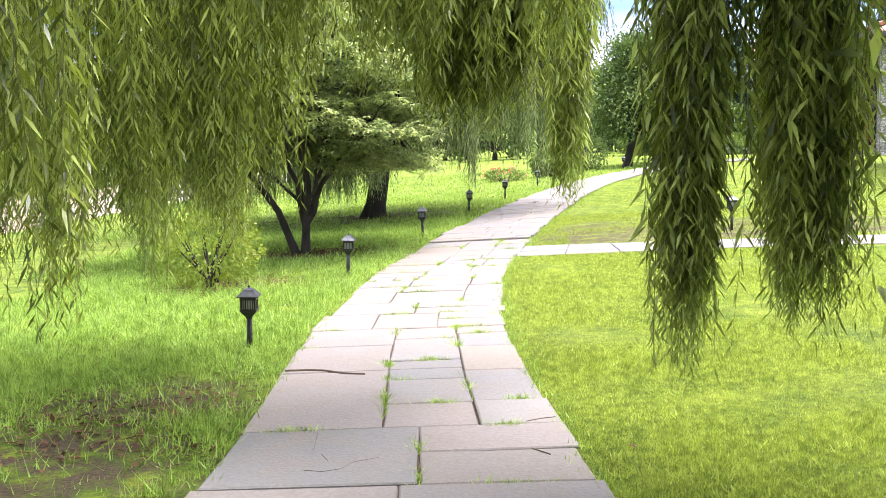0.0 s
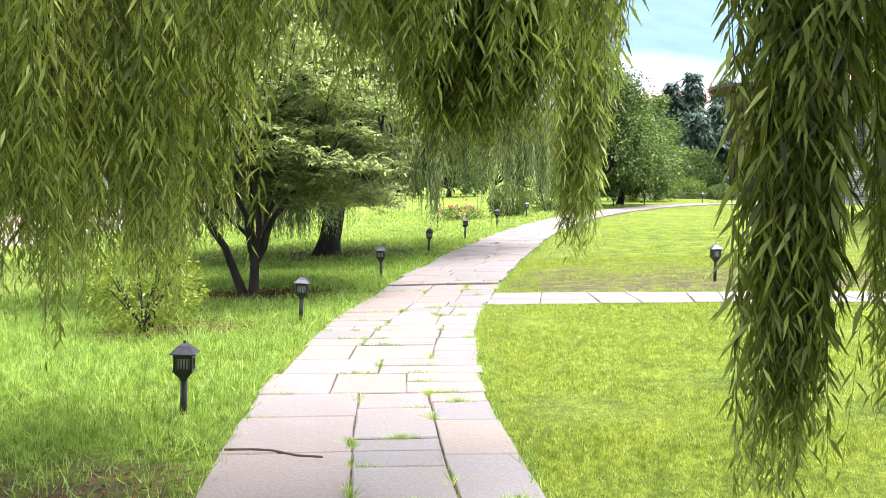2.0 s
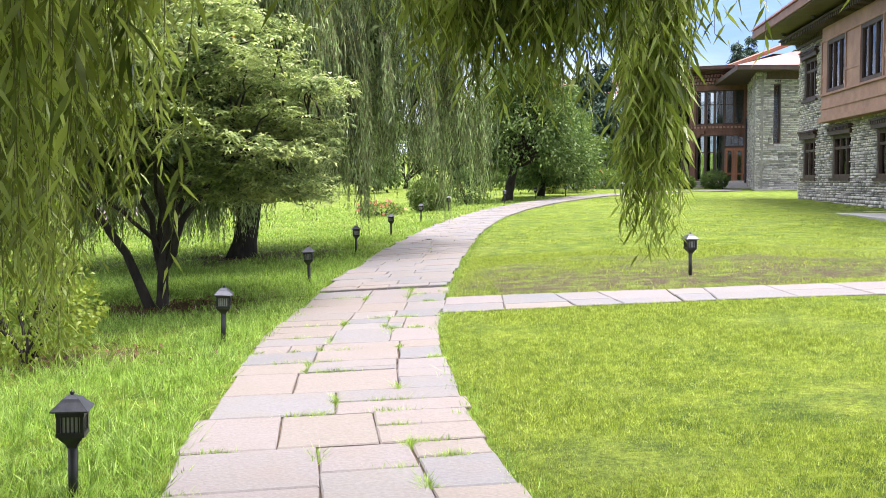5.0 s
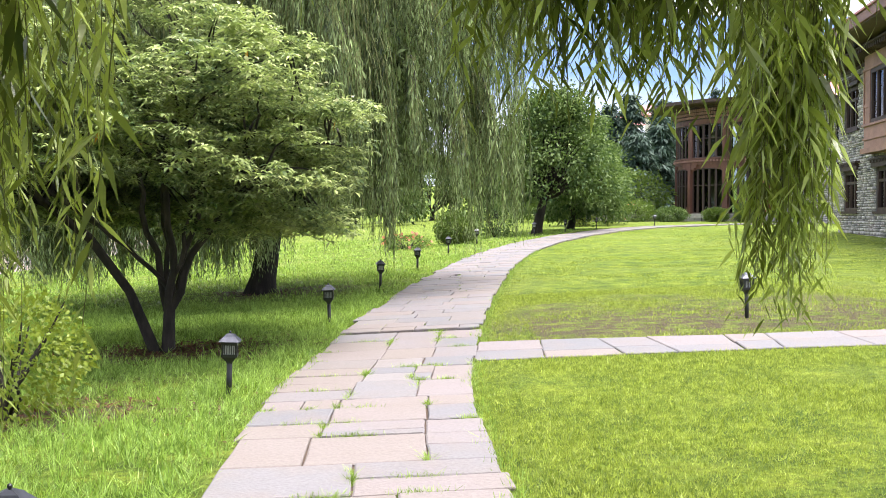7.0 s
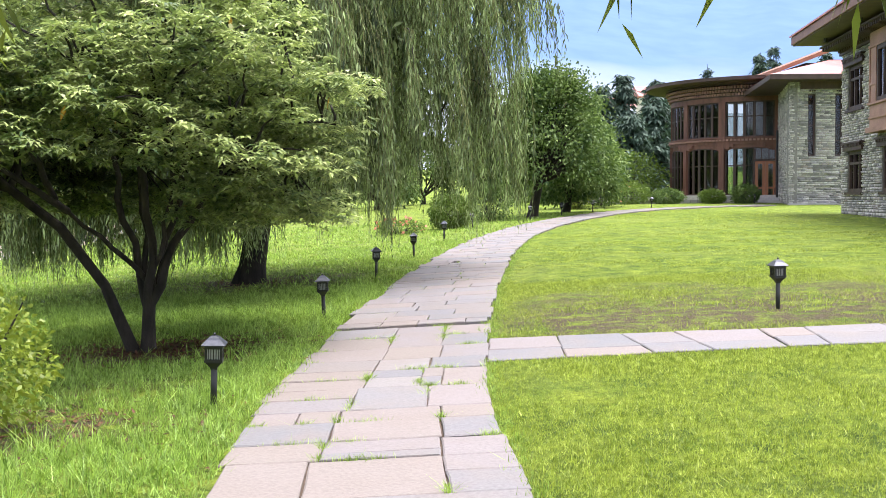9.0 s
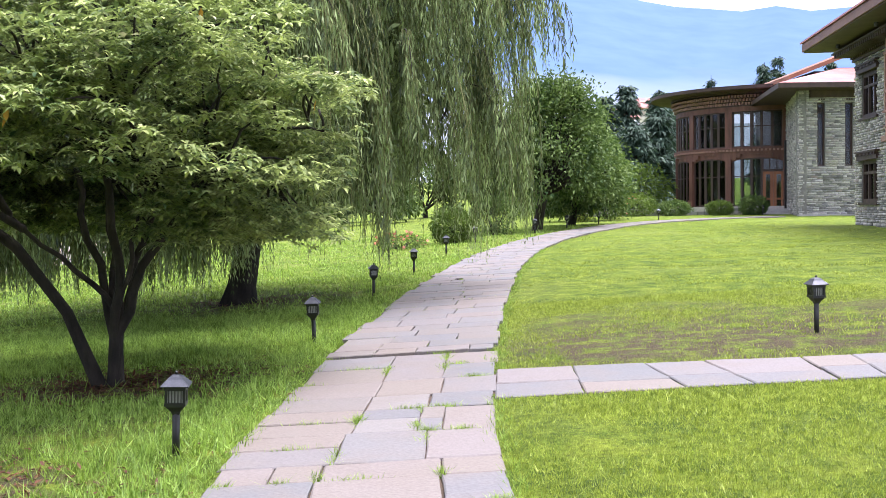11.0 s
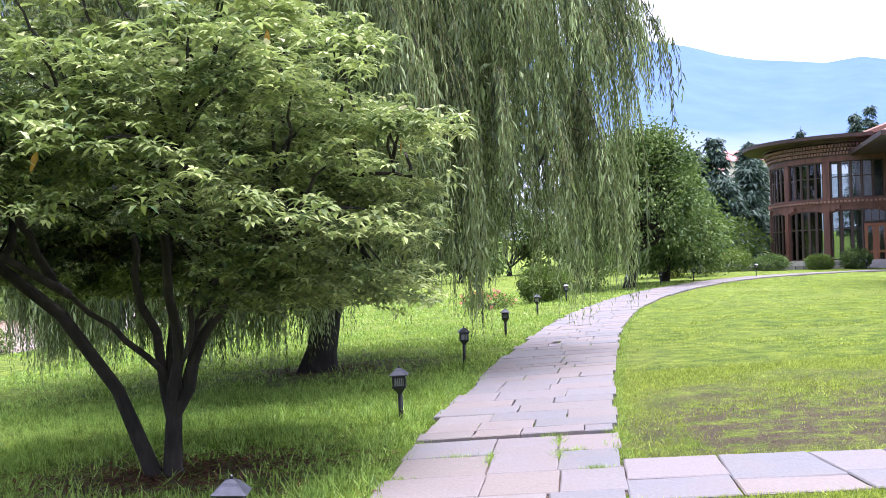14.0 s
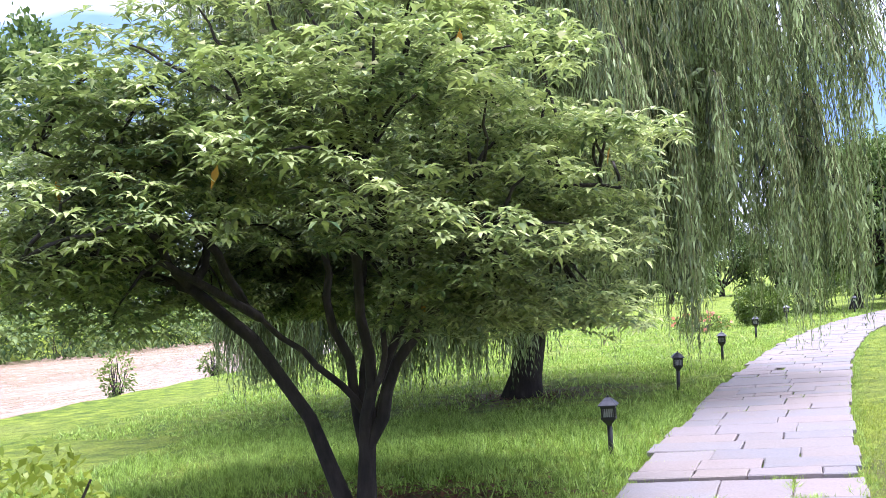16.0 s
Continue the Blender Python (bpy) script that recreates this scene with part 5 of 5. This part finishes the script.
shrub(2.5, 46.2, 1.7, 1.5, M_DARKLEAF, 56, "dark green bush beside a tree", 2200, 0.1)
for k, (x, y, w, h) in enumerate(((11.6, 66, 2.2, 1.2), (13.6, 65.6, 1.7, 0.8), (16.0, 65.2, 1.3, 0.75), (17.7, 64.8, 1.5, 1.0), (12.8, 73, 4.6, 3.0), (10.2, 76, 5.0, 3.4), (7.4, 70, 4.5, 3.0))):
    shrub(x, y, w, h, (M_SHRUB, M_DARKLEAF)[k % 2], 60 + k, "loose green bush in front of the hall" if k < 4 else "broad light green bush behind the lawn", 2400, 0.13 if k < 4 else 0.24)
for k, (x, y, h, r) in enumerate(((15.5, 98, 9.2, 3.2), (17.6, 100, 10.2, 3.4), (19.8, 97, 9.6, 3.2), (13.6, 96, 7.6, 3.0), (18.6, 92, 8.0, 3.0), (16.4, 90, 6.6, 2.8), (12.6, 104, 8.0, 2.6), (40.5, 135, 15.6, 3.0), (43, 138, 16.4, 3.0), (35.5, 140, 14.6, 2.0), (48, 134, 15.5, 3.0), (24.5, 118, 10.5, 3.4), (10, 126, 9, 3.4))):
    conifer(x, y, h, r, 80 + k)
far = random.Random(77)
for k in range(15):
    x, y = -24 + k * 2.7 + far.uniform(-1, 1), 84 + far.uniform(-6, 10)
    if x > -15:
        leafy_tree(x, y, far.uniform(4.5, 7.0), far.uniform(2.4, 3.4), 0.6, M_DARKLEAF, 100 + k, "green tree in the belt beyond the lawn", 4200, 0.34, 0.2, 0.3, group="distant trees")
for k in range(13):
    y = 16 + k * 6.2
    leafy_tree(-43 + far.uniform(-4, 2) + 0.1 * k, y, far.uniform(13, 19), far.uniform(4.5, 6.5), 2.0, M_DARKLEAF, 130 + k, "tall green tree on the far river bank", 5500, 0.6, 0.35, 0.35, group="river bank trees")
for k in range(16):
    y = 18 + k * 4.6
    shrub(-34.2 + far.uniform(-0.6, 0.6), y, far.uniform(5, 7), far.uniform(2.4, 3.8), M_DARKLEAF, 160 + k, "dark bush on the far river bank", 1200, 0.35)
for k in range(7):
    shrub(-14.2 + far.uniform(-0.5, 0.3), 20 + k * 5.5 + far.uniform(-1.5, 1.5), far.uniform(0.6, 1.2), far.uniform(0.6, 1.3), M_SHRUB, 190 + k, "scrubby bush at the river's edge", 420, 0.11)


def hill_house(x, y, z, w, s):
    """A small house far up the wooded slope."""
    root = new("hill_house")
    root.location = (x, y, z)
    part("wall", box((-w / 2, -2, -6), (w / 2, 4, 3.2 * s)), M_PLASTER, root)
    rf = bmesh.new()
    v = [rf.verts.new(p) for p in ((-w / 2 - 1, -3.2, 3.2 * s), (w / 2 + 1, -3.2, 3.2 * s), (w / 2 + 1, 1, 4.9 * s), (-w / 2 - 1, 1, 4.9 * s), (w / 2 + 1, 5.2, 3.2 * s), (-w / 2 - 1, 5.2, 3.2 * s))]
    rf.faces.new((v[0], v[1], v[2], v[3]))
    rf.faces.new((v[3], v[2], v[4], v[5]))
    rf.faces.new((v[0], v[5], v[4], v[1]))
    rf.faces.new((v[0], v[3], v[5]))
    rf.faces.new((v[1], v[4], v[2]))
    part("roof", rf, M_ROOF, root, "faded red roof")
    for k in range(3):
        part("window", box((-w / 2 + w * (k + 0.3) / 3, -2.06, 0.9 * s), (-w / 2 + w * (k + 0.7) / 3, -1.98, 2.3 * s)), M_WOOD_DARK, root)
    return tagged(root, "small pale house with red roof up the hill", "house", "hill houses")


hill_house(27.5, 172, 11.5, 8, 1.0)
hill_house(40, 178, 13.2, 10, 1.1)
# a low dry-stone wall before the hall's planting
rw = bmesh.new()
rs = random.Random(3)
for k in range(26):
    x = 8.0 + k * 0.42
    for j in range(3):
        add_box(rw, (x + rs.uniform(-0.05, 0.02), 66.6 + rs.uniform(-0.05, 0.05), 0.85 + j * 0.2), (x + 0.4, 67.1, 0.85 + j * 0.2 + 0.19))
garden_wall = part("garden_wall", rw, M_STONE)
tagged(garden_wall, "low dry-stone garden wall behind the bushes", "wall", kind="structure")

# ---- grass ----


def blades(x, y, h, w, rng, lean=0.45):
    n = len(x)
    a = rng.uniform(0, 6.28, n)
    z = ground_z(x, y) - 0.01
    dx, dy = np.cos(a) * w / 2, np.sin(a) * w / 2
    b = rng.uniform(0, 6.28, n)
    l = np.abs(rng.normal(0, lean, n)) * h
    v = np.stack([np.stack([x - dx, y - dy, z], 1), np.stack([x + dx, y + dy, z], 1), np.stack([x + np.cos(b) * l, y + np.sin(b) * l, z + h], 1)], 1).reshape(-1, 3)
    return v, np.arange(3 * n).reshape(-1, 3)


def build_grass():
    rng = np.random.default_rng(2)
    rough, mown = [], []
    for x0, x1, y0, y1, dens, k in ((-4.5, 3.6, 4.2, 9, 2600, 1.0), (-5.5, 5.0, 9, 14.5, 1900, 1.1), (-7.0, 8, 14.5, 22, 1100, 1.4), (-10, 11, 22, 34, 320, 2.2), (-13.5, 15, 34, 52, 90, 3.5)):
        n = int((x1 - x0) * (y1 - y0) * dens)
        x, y = rng.uniform(x0, x1, n), rng.uniform(y0, y1, n)
        d = off_path(x, y)
        c = np.interp(y, _fine, _cx)
        soil = soil_at(x, y)
        patch = np.array([noise.noise((a * 1.3, b * 1.3, 4)) for a, b in zip(x[::1], y[::1])])
        fine = np.array([noise.noise((a * 13, b * 13, 2)) for a, b in zip(x, y)])
        keep = (d > rng.normal(0.0, 0.03, n)) & ~on_side(x, y, -0.02) & (rng.random(n) > soil * 0.93) & (rng.random(n) < 0.72 + patch * 0.5 + fine * 1.3)
        x, y, c, patch = x[keep], y[keep], c[keep], patch[keep]
        left = x < c
        h = np.where(left, rng.uniform(0.04, 0.13, len(x)) * (1 + 0.9 * patch), rng.uniform(0.02, 0.048, len(x)))
        w = np.where(left, 0.010, 0.0085) * k * rng.uniform(0.7, 1.3, len(x))
        if k > 2:
            h *= 0.8
        rough.append(blades(x[left], y[left], h[left], w[left], rng, 0.9))
        mown.append(blades(x[~left], y[~left], h[~left], w[~left], rng, 0.9))
    for x0, x1, y0, y1, dens in ((-0.2, 3.2, 4.2, 8.5, 6000), (-0.2, 4.6, 8.5, 14.4, 3800), (0.2, 6.5, 15.2, 21, 2600)):
        n = int((x1 - x0) * (y1 - y0) * dens)
        x, y = rng.uniform(x0, x1, n), rng.uniform(y0, y1, n)
        keep = (x > np.interp(y, _fine, _cx)) & (off_path(x, y) > rng.normal(0.0, 0.02, n)) & ~on_side(x, y, -0.01) & (rng.random(n) > soil_at(x, y) * 0.96)
        x, y = x[keep], y[keep]
        mown.append(blades(x, y, rng.uniform(0.02, 0.048, len(x)), 0.0055 * rng.uniform(0.7, 1.3, len(x)) * (1 + 0.04 * np.maximum(0, y - 5)), rng, 0.7))
    tagged(link("rough_grass", mesh_of("rough_grass", *join(rough), M_BLADE)), "long uneven green grass beside the path", "grass", kind="stuff")
    tagged(link("mown_grass", mesh_of("mown_grass", *join(mown), M_LAWN)), "short mown yellow-green lawn grass", "grass", kind="stuff")
    # taller tufts standing in the rough grass
    n = 3600
    x, y = rng.uniform(-5.5, 0.8, n), 4.2 + 18 * rng.random(n) ** 1.3
    ok = (x < np.interp(y, _fine, _cx)) & (off_path(x, y) > 0.1) & (soil_at(x, y) < 0.6)
    x, y = np.repeat(x[ok], 13), np.repeat(y[ok], 13)
    x, y = x + rng.normal(0, 0.022, len(x)), y + rng.normal(0, 0.022, len(x))
    tagged(link("grass_tufts", mesh_of("grass_tufts", *blades(x, y, rng.uniform(0.07, 0.17, len(x)), 0.009 * rng.uniform(0.7, 1.3, len(x)), rng, 0.6), M_BLADE)), "tall tufts of fresh green grass", "grass", kind="stuff")
    # tussocks that lean over the path's edges and grow in its joints
    x, y = [], []
    s = 6.0
    while s < 40:
        px, py, tx, ty, h = path_at(s)
        for sd in (-1, 1):
            if rng.random() < 0.75:
                m = rng.integers(4, 16)
                o = h + rng.normal(0.02, 0.035)
                x.append(px + sd * ty * o + rng.normal(0, 0.03, m))
                y.append(py - sd * tx * o + rng.normal(0, 0.03, m))
        s += 0.05
    x, y = np.concatenate(x), np.concatenate(y)
    ok = ~on_side(x, y, 0)
    x, y = x[ok], y[ok]
    tagged(link("edge_grass", mesh_of("edge_grass", *blades(x, y, rng.uniform(0.03, 0.085, len(x)), 0.007 * rng.uniform(0.7, 1.4, len(x)), rng, 0.8), M_BLADE)), "grass tufts leaning over the path edge", "grass", kind="stuff")
    # fallen leaves on the bare soil
    n = 3000
    k = rng.choice(4, n, p=[0.5, 0.15, 0.2, 0.15])
    spots = np.array([(-3.0, 16.3), (-3.0, 12.4), (-1.7, 5.6), (-3.1, 24.4)])[k]
    x, y = spots[:, 0] + rng.normal(0, 0.75, n), spots[:, 1] + rng.normal(0, 0.5, n)
    ok = off_path(x, y) > 0.02
    p = np.stack([x, y, ground_z(x, y) + 0.02], 1)[ok]
    tagged(link("leaf_litter", mesh_of("leaf_litter", *leaf_arrays(p, rng.normal(size=(len(p), 3)) * [1, 1, 0.2], 0.07, 0.03, rng, 0.9, 0.0), M_LITTER)), "brown fallen leaves on bare soil", "leaf litter", kind="stuff")


build_grass()

# ---- paths ----


def slab(corners, thick, rng, me_name="slab"):
    """One flagstone from four corners at its foot: slightly uneven, its top edges worn round."""
    corners = [Vector(p) + Vector((rng.uniform(-0.006, 0.006), rng.uniform(-0.006, 0.006), 0)) for p in corners]
    c = sum(corners, Vector()) / 4
    ring = []
    for k in range(4):
        a, b = Vector(corners[k]), Vector(corners[(k + 1) % 4])
        ring.append(a)
        if (b - a).length > 0.25:
            side = (b - a).normalized().cross(Vector((0, 0, 1)))
            for f in (0.33, 0.68):
                ring.append(a.lerp(b, f + rng.uniform(-0.08, 0.08)) + side * rng.uniform(-0.006, 0.003))
    n = len(ring)
    tilt = (rng.uniform(-0.006, 0.006), rng.uniform(-0.006, 0.006))
    verts = []
    for z, inset in ((-0.05, 0.0), (thick - 0.008, 0.0), (thick, 0.012)):
        for p in ring:
            d = (p - c)
            q = p - d.normalized() * inset
            verts.append((q.x, q.y, q.z + z + (d.x * tilt[0] + d.y * tilt[1] if z > 0 else 0)))
    faces = [(r * n + k, r * n + (k + 1) % n, (r + 1) * n + (k + 1) % n, (r + 1) * n + k) for r in range(2) for k in range(n)]
    me = bpy.data.meshes.new(me_name)
    me.from_pydata(verts, [], faces + [tuple(range(2 * n, 3 * n))])
    me.materials.append(M_SLAB)
    return me


def build_path():
    rng = random.Random(14)
    # the bed under the stones
    verts, faces = [], []
    s, k = 0.0, 0
    while s < _run[-1]:
        x, y, tx, ty, h = path_at(s)
        for o in (-h - 0.03, 0, h + 0.03):
            px, py = x + ty * o, y - tx * o
            verts.append((px, py, gz(px, py) - 0.004))
        if k:
            a = (k - 1) * 3
            faces += [(a, a + 1, a + 4, a + 3), (a + 1, a + 2, a + 5, a + 4)]
        s += 0.4
        k += 1
    path = link("path", mesh_of("path", verts, faces, M_SOIL))
    tagged(path, "curving garden path of grey and rose flagstones", "path", kind="structure")
    # the stones one by one up to the step: bands across the path, each split into columns with their own cross joints
    bands = [(-1.0, 1.0, [(0, 0.45, []), (0.45, 1, [0.1])]), (1.0, 2.6, [(0, 0.6, [1.9]), (0.6, 1, [])]), (2.6, 4.39, [(0, 0.5, [3.5]), (0.5, 1, [3.2])]), (4.39, 5.44, [(0, 0.55, []), (0.55, 1, [4.95])]),
             (5.44, 8.78, [(0, 0.44, [7.06, 8.0]), (0.44, 0.74, [6.0, 6.7, 7.06, 7.36, 8.25]), (0.74, 1, [6.04, 6.95, 7.85, 8.45])]),
             (8.78, 9.6, [(0, 0.31, []), (0.31, 0.64, []), (0.64, 1, [9.2])]), (9.6, 10.32, [(0, 0.5, []), (0.5, 1, [9.95])]),
             (10.32, 11.1, [(0, 0.32, []), (0.32, 0.76, []), (0.76, 1, [10.75])]), (11.1, 11.55, [(0, 0.35, []), (0.35, 0.76, [11.25]), (0.76, 1, [])]),
             (11.55, 12.1, [(0, 0.36, []), (0.36, 0.77, []), (0.77, 1, [])]), (12.1, 12.5, [(0, 0.2, []), (0.2, 0.37, []), (0.37, 0.78, []), (0.78, 1, [])]),
             (12.5, 13.3, [(0, 0.4, [12.95]), (0.4, 0.72, []), (0.72, 1, [])]), (13.3, 14.1, [(0, 0.42, [13.7]), (0.42, 0.68, [13.75]), (0.68, 0.78, [13.7]), (0.78, 1, [])]),
             (14.1, 14.65, [(0, 0.42, []), (0.42, 0.7, []), (0.7, 1, [])]), (14.65, 15.35, [(0, 0.43, []), (0.43, 0.74, []), (0.74, 1, [])]),
             (15.35, 16.1, [(0, 0.43, []), (0.43, 0.73, []), (0.73, 1, [])]), (16.1, 16.8, [(0, 0.42, []), (0.42, 0.72, []), (0.72, 1, [])])]
    pieces = []
    for y0, y1, columns in bands:
        for f0, f1, joints in columns:
            ys = [y0, *joints, y1]
            pieces += [(float(np.interp(a, _fine, _run)), float(np.interp(b, _fine, _run)), f0, f1, 0.0) for a, b in zip(ys, ys[1:])]
    s = float(np.interp(16.8, _fine, _run))
    while s < _run[-1] - 0.8:
        d = rng.choice((0.3, 0.38, 0.45, 0.5, 0.62))
        n = rng.choice((2, 3, 3, 3, 4))
        cuts = [0.0] + sorted(min(0.86, max(0.14, (k + 1) / n + rng.uniform(-0.1, 0.1))) for k in range(n - 1)) + [1.0]
        pieces += [(s, s + d, a, b, 0.03) for a, b in zip(cuts, cuts[1:])]
        s += d
    moss_x, moss_y = [], []
    for s, s1, a, b, lift in pieces:
        x0, y0, tx0, ty0, h0 = path_at(s)
        x1, y1, tx1, ty1, h1 = path_at(s1)
        skew = rng.uniform(-0.008, 0.008)
        for _once in (0,):
            if b - a < 0.08:
                continue
            g = rng.uniform(0.002, 0.006)
            wa, wb = (rng.uniform(-0.07, 0.045) if a == 0 else 0), (rng.uniform(-0.035, 0.02) if b == 1 else 0)
            c = []
            for (x, y, tx, ty, h), f, e, w in (((x0, y0, tx0, ty0, h0), a, g, -wa), ((x0, y0, tx0, ty0, h0), b, -g, wb), ((x1, y1, tx1, ty1, h1), b, -g, wb), ((x1, y1, tx1, ty1, h1), a, g, -wa)):
                o = -h + 2 * h * f + e + w
                along = (1.5 * g if (x, y) == (x0, y0) else -1.5 * g) + skew * (f - 0.5) * 2
                px, py = x + ty * o + tx * along, y - tx * o + ty * along
                c.append((px, py, gz(px, py)))
            me = slab(c, 0.017 + lift + rng.uniform(-0.004, 0.005), rng)
            link("slab", me, path)
            if a > 0 and rng.random() < 0.6:
                f0 = rng.random()
                for _ in range(rng.randint(50, 190)):
                    f = min(1.0, max(0.0, f0 + rng.gauss(0, 0.16)))
                    moss_x.append(c[0][0] + (c[3][0] - c[0][0]) * f + rng.gauss(-0.012, 0.012))
                    moss_y.append(c[0][1] + (c[3][1] - c[0][1]) * f)
            if rng.random() < 0.5:
                f0 = rng.random()
                for _ in range(rng.randint(60, 200)):
                    f = f0 + rng.gauss(0, 0.12)
                    if 0 < f < 1:
                        moss_x.append(c[0][0] + (c[1][0] - c[0][0]) * f)
                        moss_y.append(c[0][1] + (c[1][1] - c[0][1]) * f + rng.gauss(-0.012, 0.01))
    # old cracks across the large stones
    cracks = [[(-1.11, 7.03), (-0.95, 7.05), (-0.82, 7.03), (-0.65, 6.92), (-0.49, 6.89)], [(-0.42, 4.59), (-0.32, 4.57), (-0.23, 4.62), (-0.2, 4.73), (-0.07, 4.82)],
              [(-0.5, 5.32), (-0.47, 5.11), (-0.44, 4.89)], [(-0.39, 4.88), (-0.33, 4.76)], [(0.73, 5.01), (0.83, 4.9)], [(0.69, 5.56), (0.77, 5.62), (0.86, 5.66)]]
    for line in cracks:
        verts, faces = [], []
        for k, (x, y) in enumerate(line):
            w = 0.0022 * (1 - 0.6 * k / len(line))
            z = gz(x, y) + 0.0245
            verts += [(x, y - w, z), (x, y + w, z), (x, y, z - 0.02)]
            if k:
                q = 3 * (k - 1)
                faces += [(q, q + 3, q + 4, q + 1), (q, q + 2, q + 5, q + 3)]
        link("crack", mesh_of("crack", verts, faces, M_SOIL), path, "dark crack in a flagstone")
    nr = np.random.default_rng(6)
    mx, my = np.array(moss_x), np.array(moss_y)
    tagged(link("joint_grass", mesh_of("joint_grass", *blades(mx, my, nr.uniform(0.035, 0.07, len(mx)), 0.006 * nr.uniform(0.7, 1.5, len(mx)), nr, 0.9), M_BLADE)), "small grass tufts in the joints of the path", "grass", kind="stuff")


def build_side_path():
    rng = random.Random(19)
    verts, faces = [], []
    for k in range(30):
        x = 0.25 + k * 0.6
        near, far_ = np.interp(x, [0, 0.4, 30], [14.29, 14.28, 13.4]), np.interp(x, [0, 0.5, 3, 6, 30], [15.6, 15.58, 15.25, 15.1, 14.6])
        verts += [(x, near - 0.02, gz(x, near) - 0.004), (x, far_ + 0.02, gz(x, far_) - 0.004)]
        if k:
            a = 2 * (k - 1)
            faces.append((a, a + 2, a + 3, a + 1))
    side = link("side_path", mesh_of("side_path", verts, faces, M_SOIL))
    tagged(side, "straight side path of pale rose flagstones", "path", kind="structure")
    x = 0.42
    while x < 16:
        d = rng.uniform(0.38, 0.8)
        near, far_ = lambda v: float(np.interp(v, [0, 0.4, 30], [14.29, 14.28, 13.4])), lambda v: float(np.interp(v, [0, 0.5, 3, 6, 30], [15.6, 15.58, 15.25, 15.1, 14.6]))
        cuts = [0, rng.uniform(0.3, 0.6), 1] if rng.random() < 0.85 else [0, 1]
        for a, b in zip(cuts, cuts[1:]):
            c = []
            for px, f in ((x + 0.003, a), (x + d - 0.003, a), (x + d - 0.003, b), (x + 0.003, b)):
                f2 = f + (0.004 if f == a else -0.004)
                px = px + 0.12 * math.sin((px - 0.003 if px < x + d / 2 else px + 0.003) * 2.3) * (f2 - 0.5)
                py = near(px) + (far_(px) - near(px)) * f2
                c.append((px, py, gz(px, py)))
            link("slab", slab(c, 0.016 + rng.uniform(-0.004, 0.004), rng), side)
        x += d + 0.004


build_path()
build_side_path()
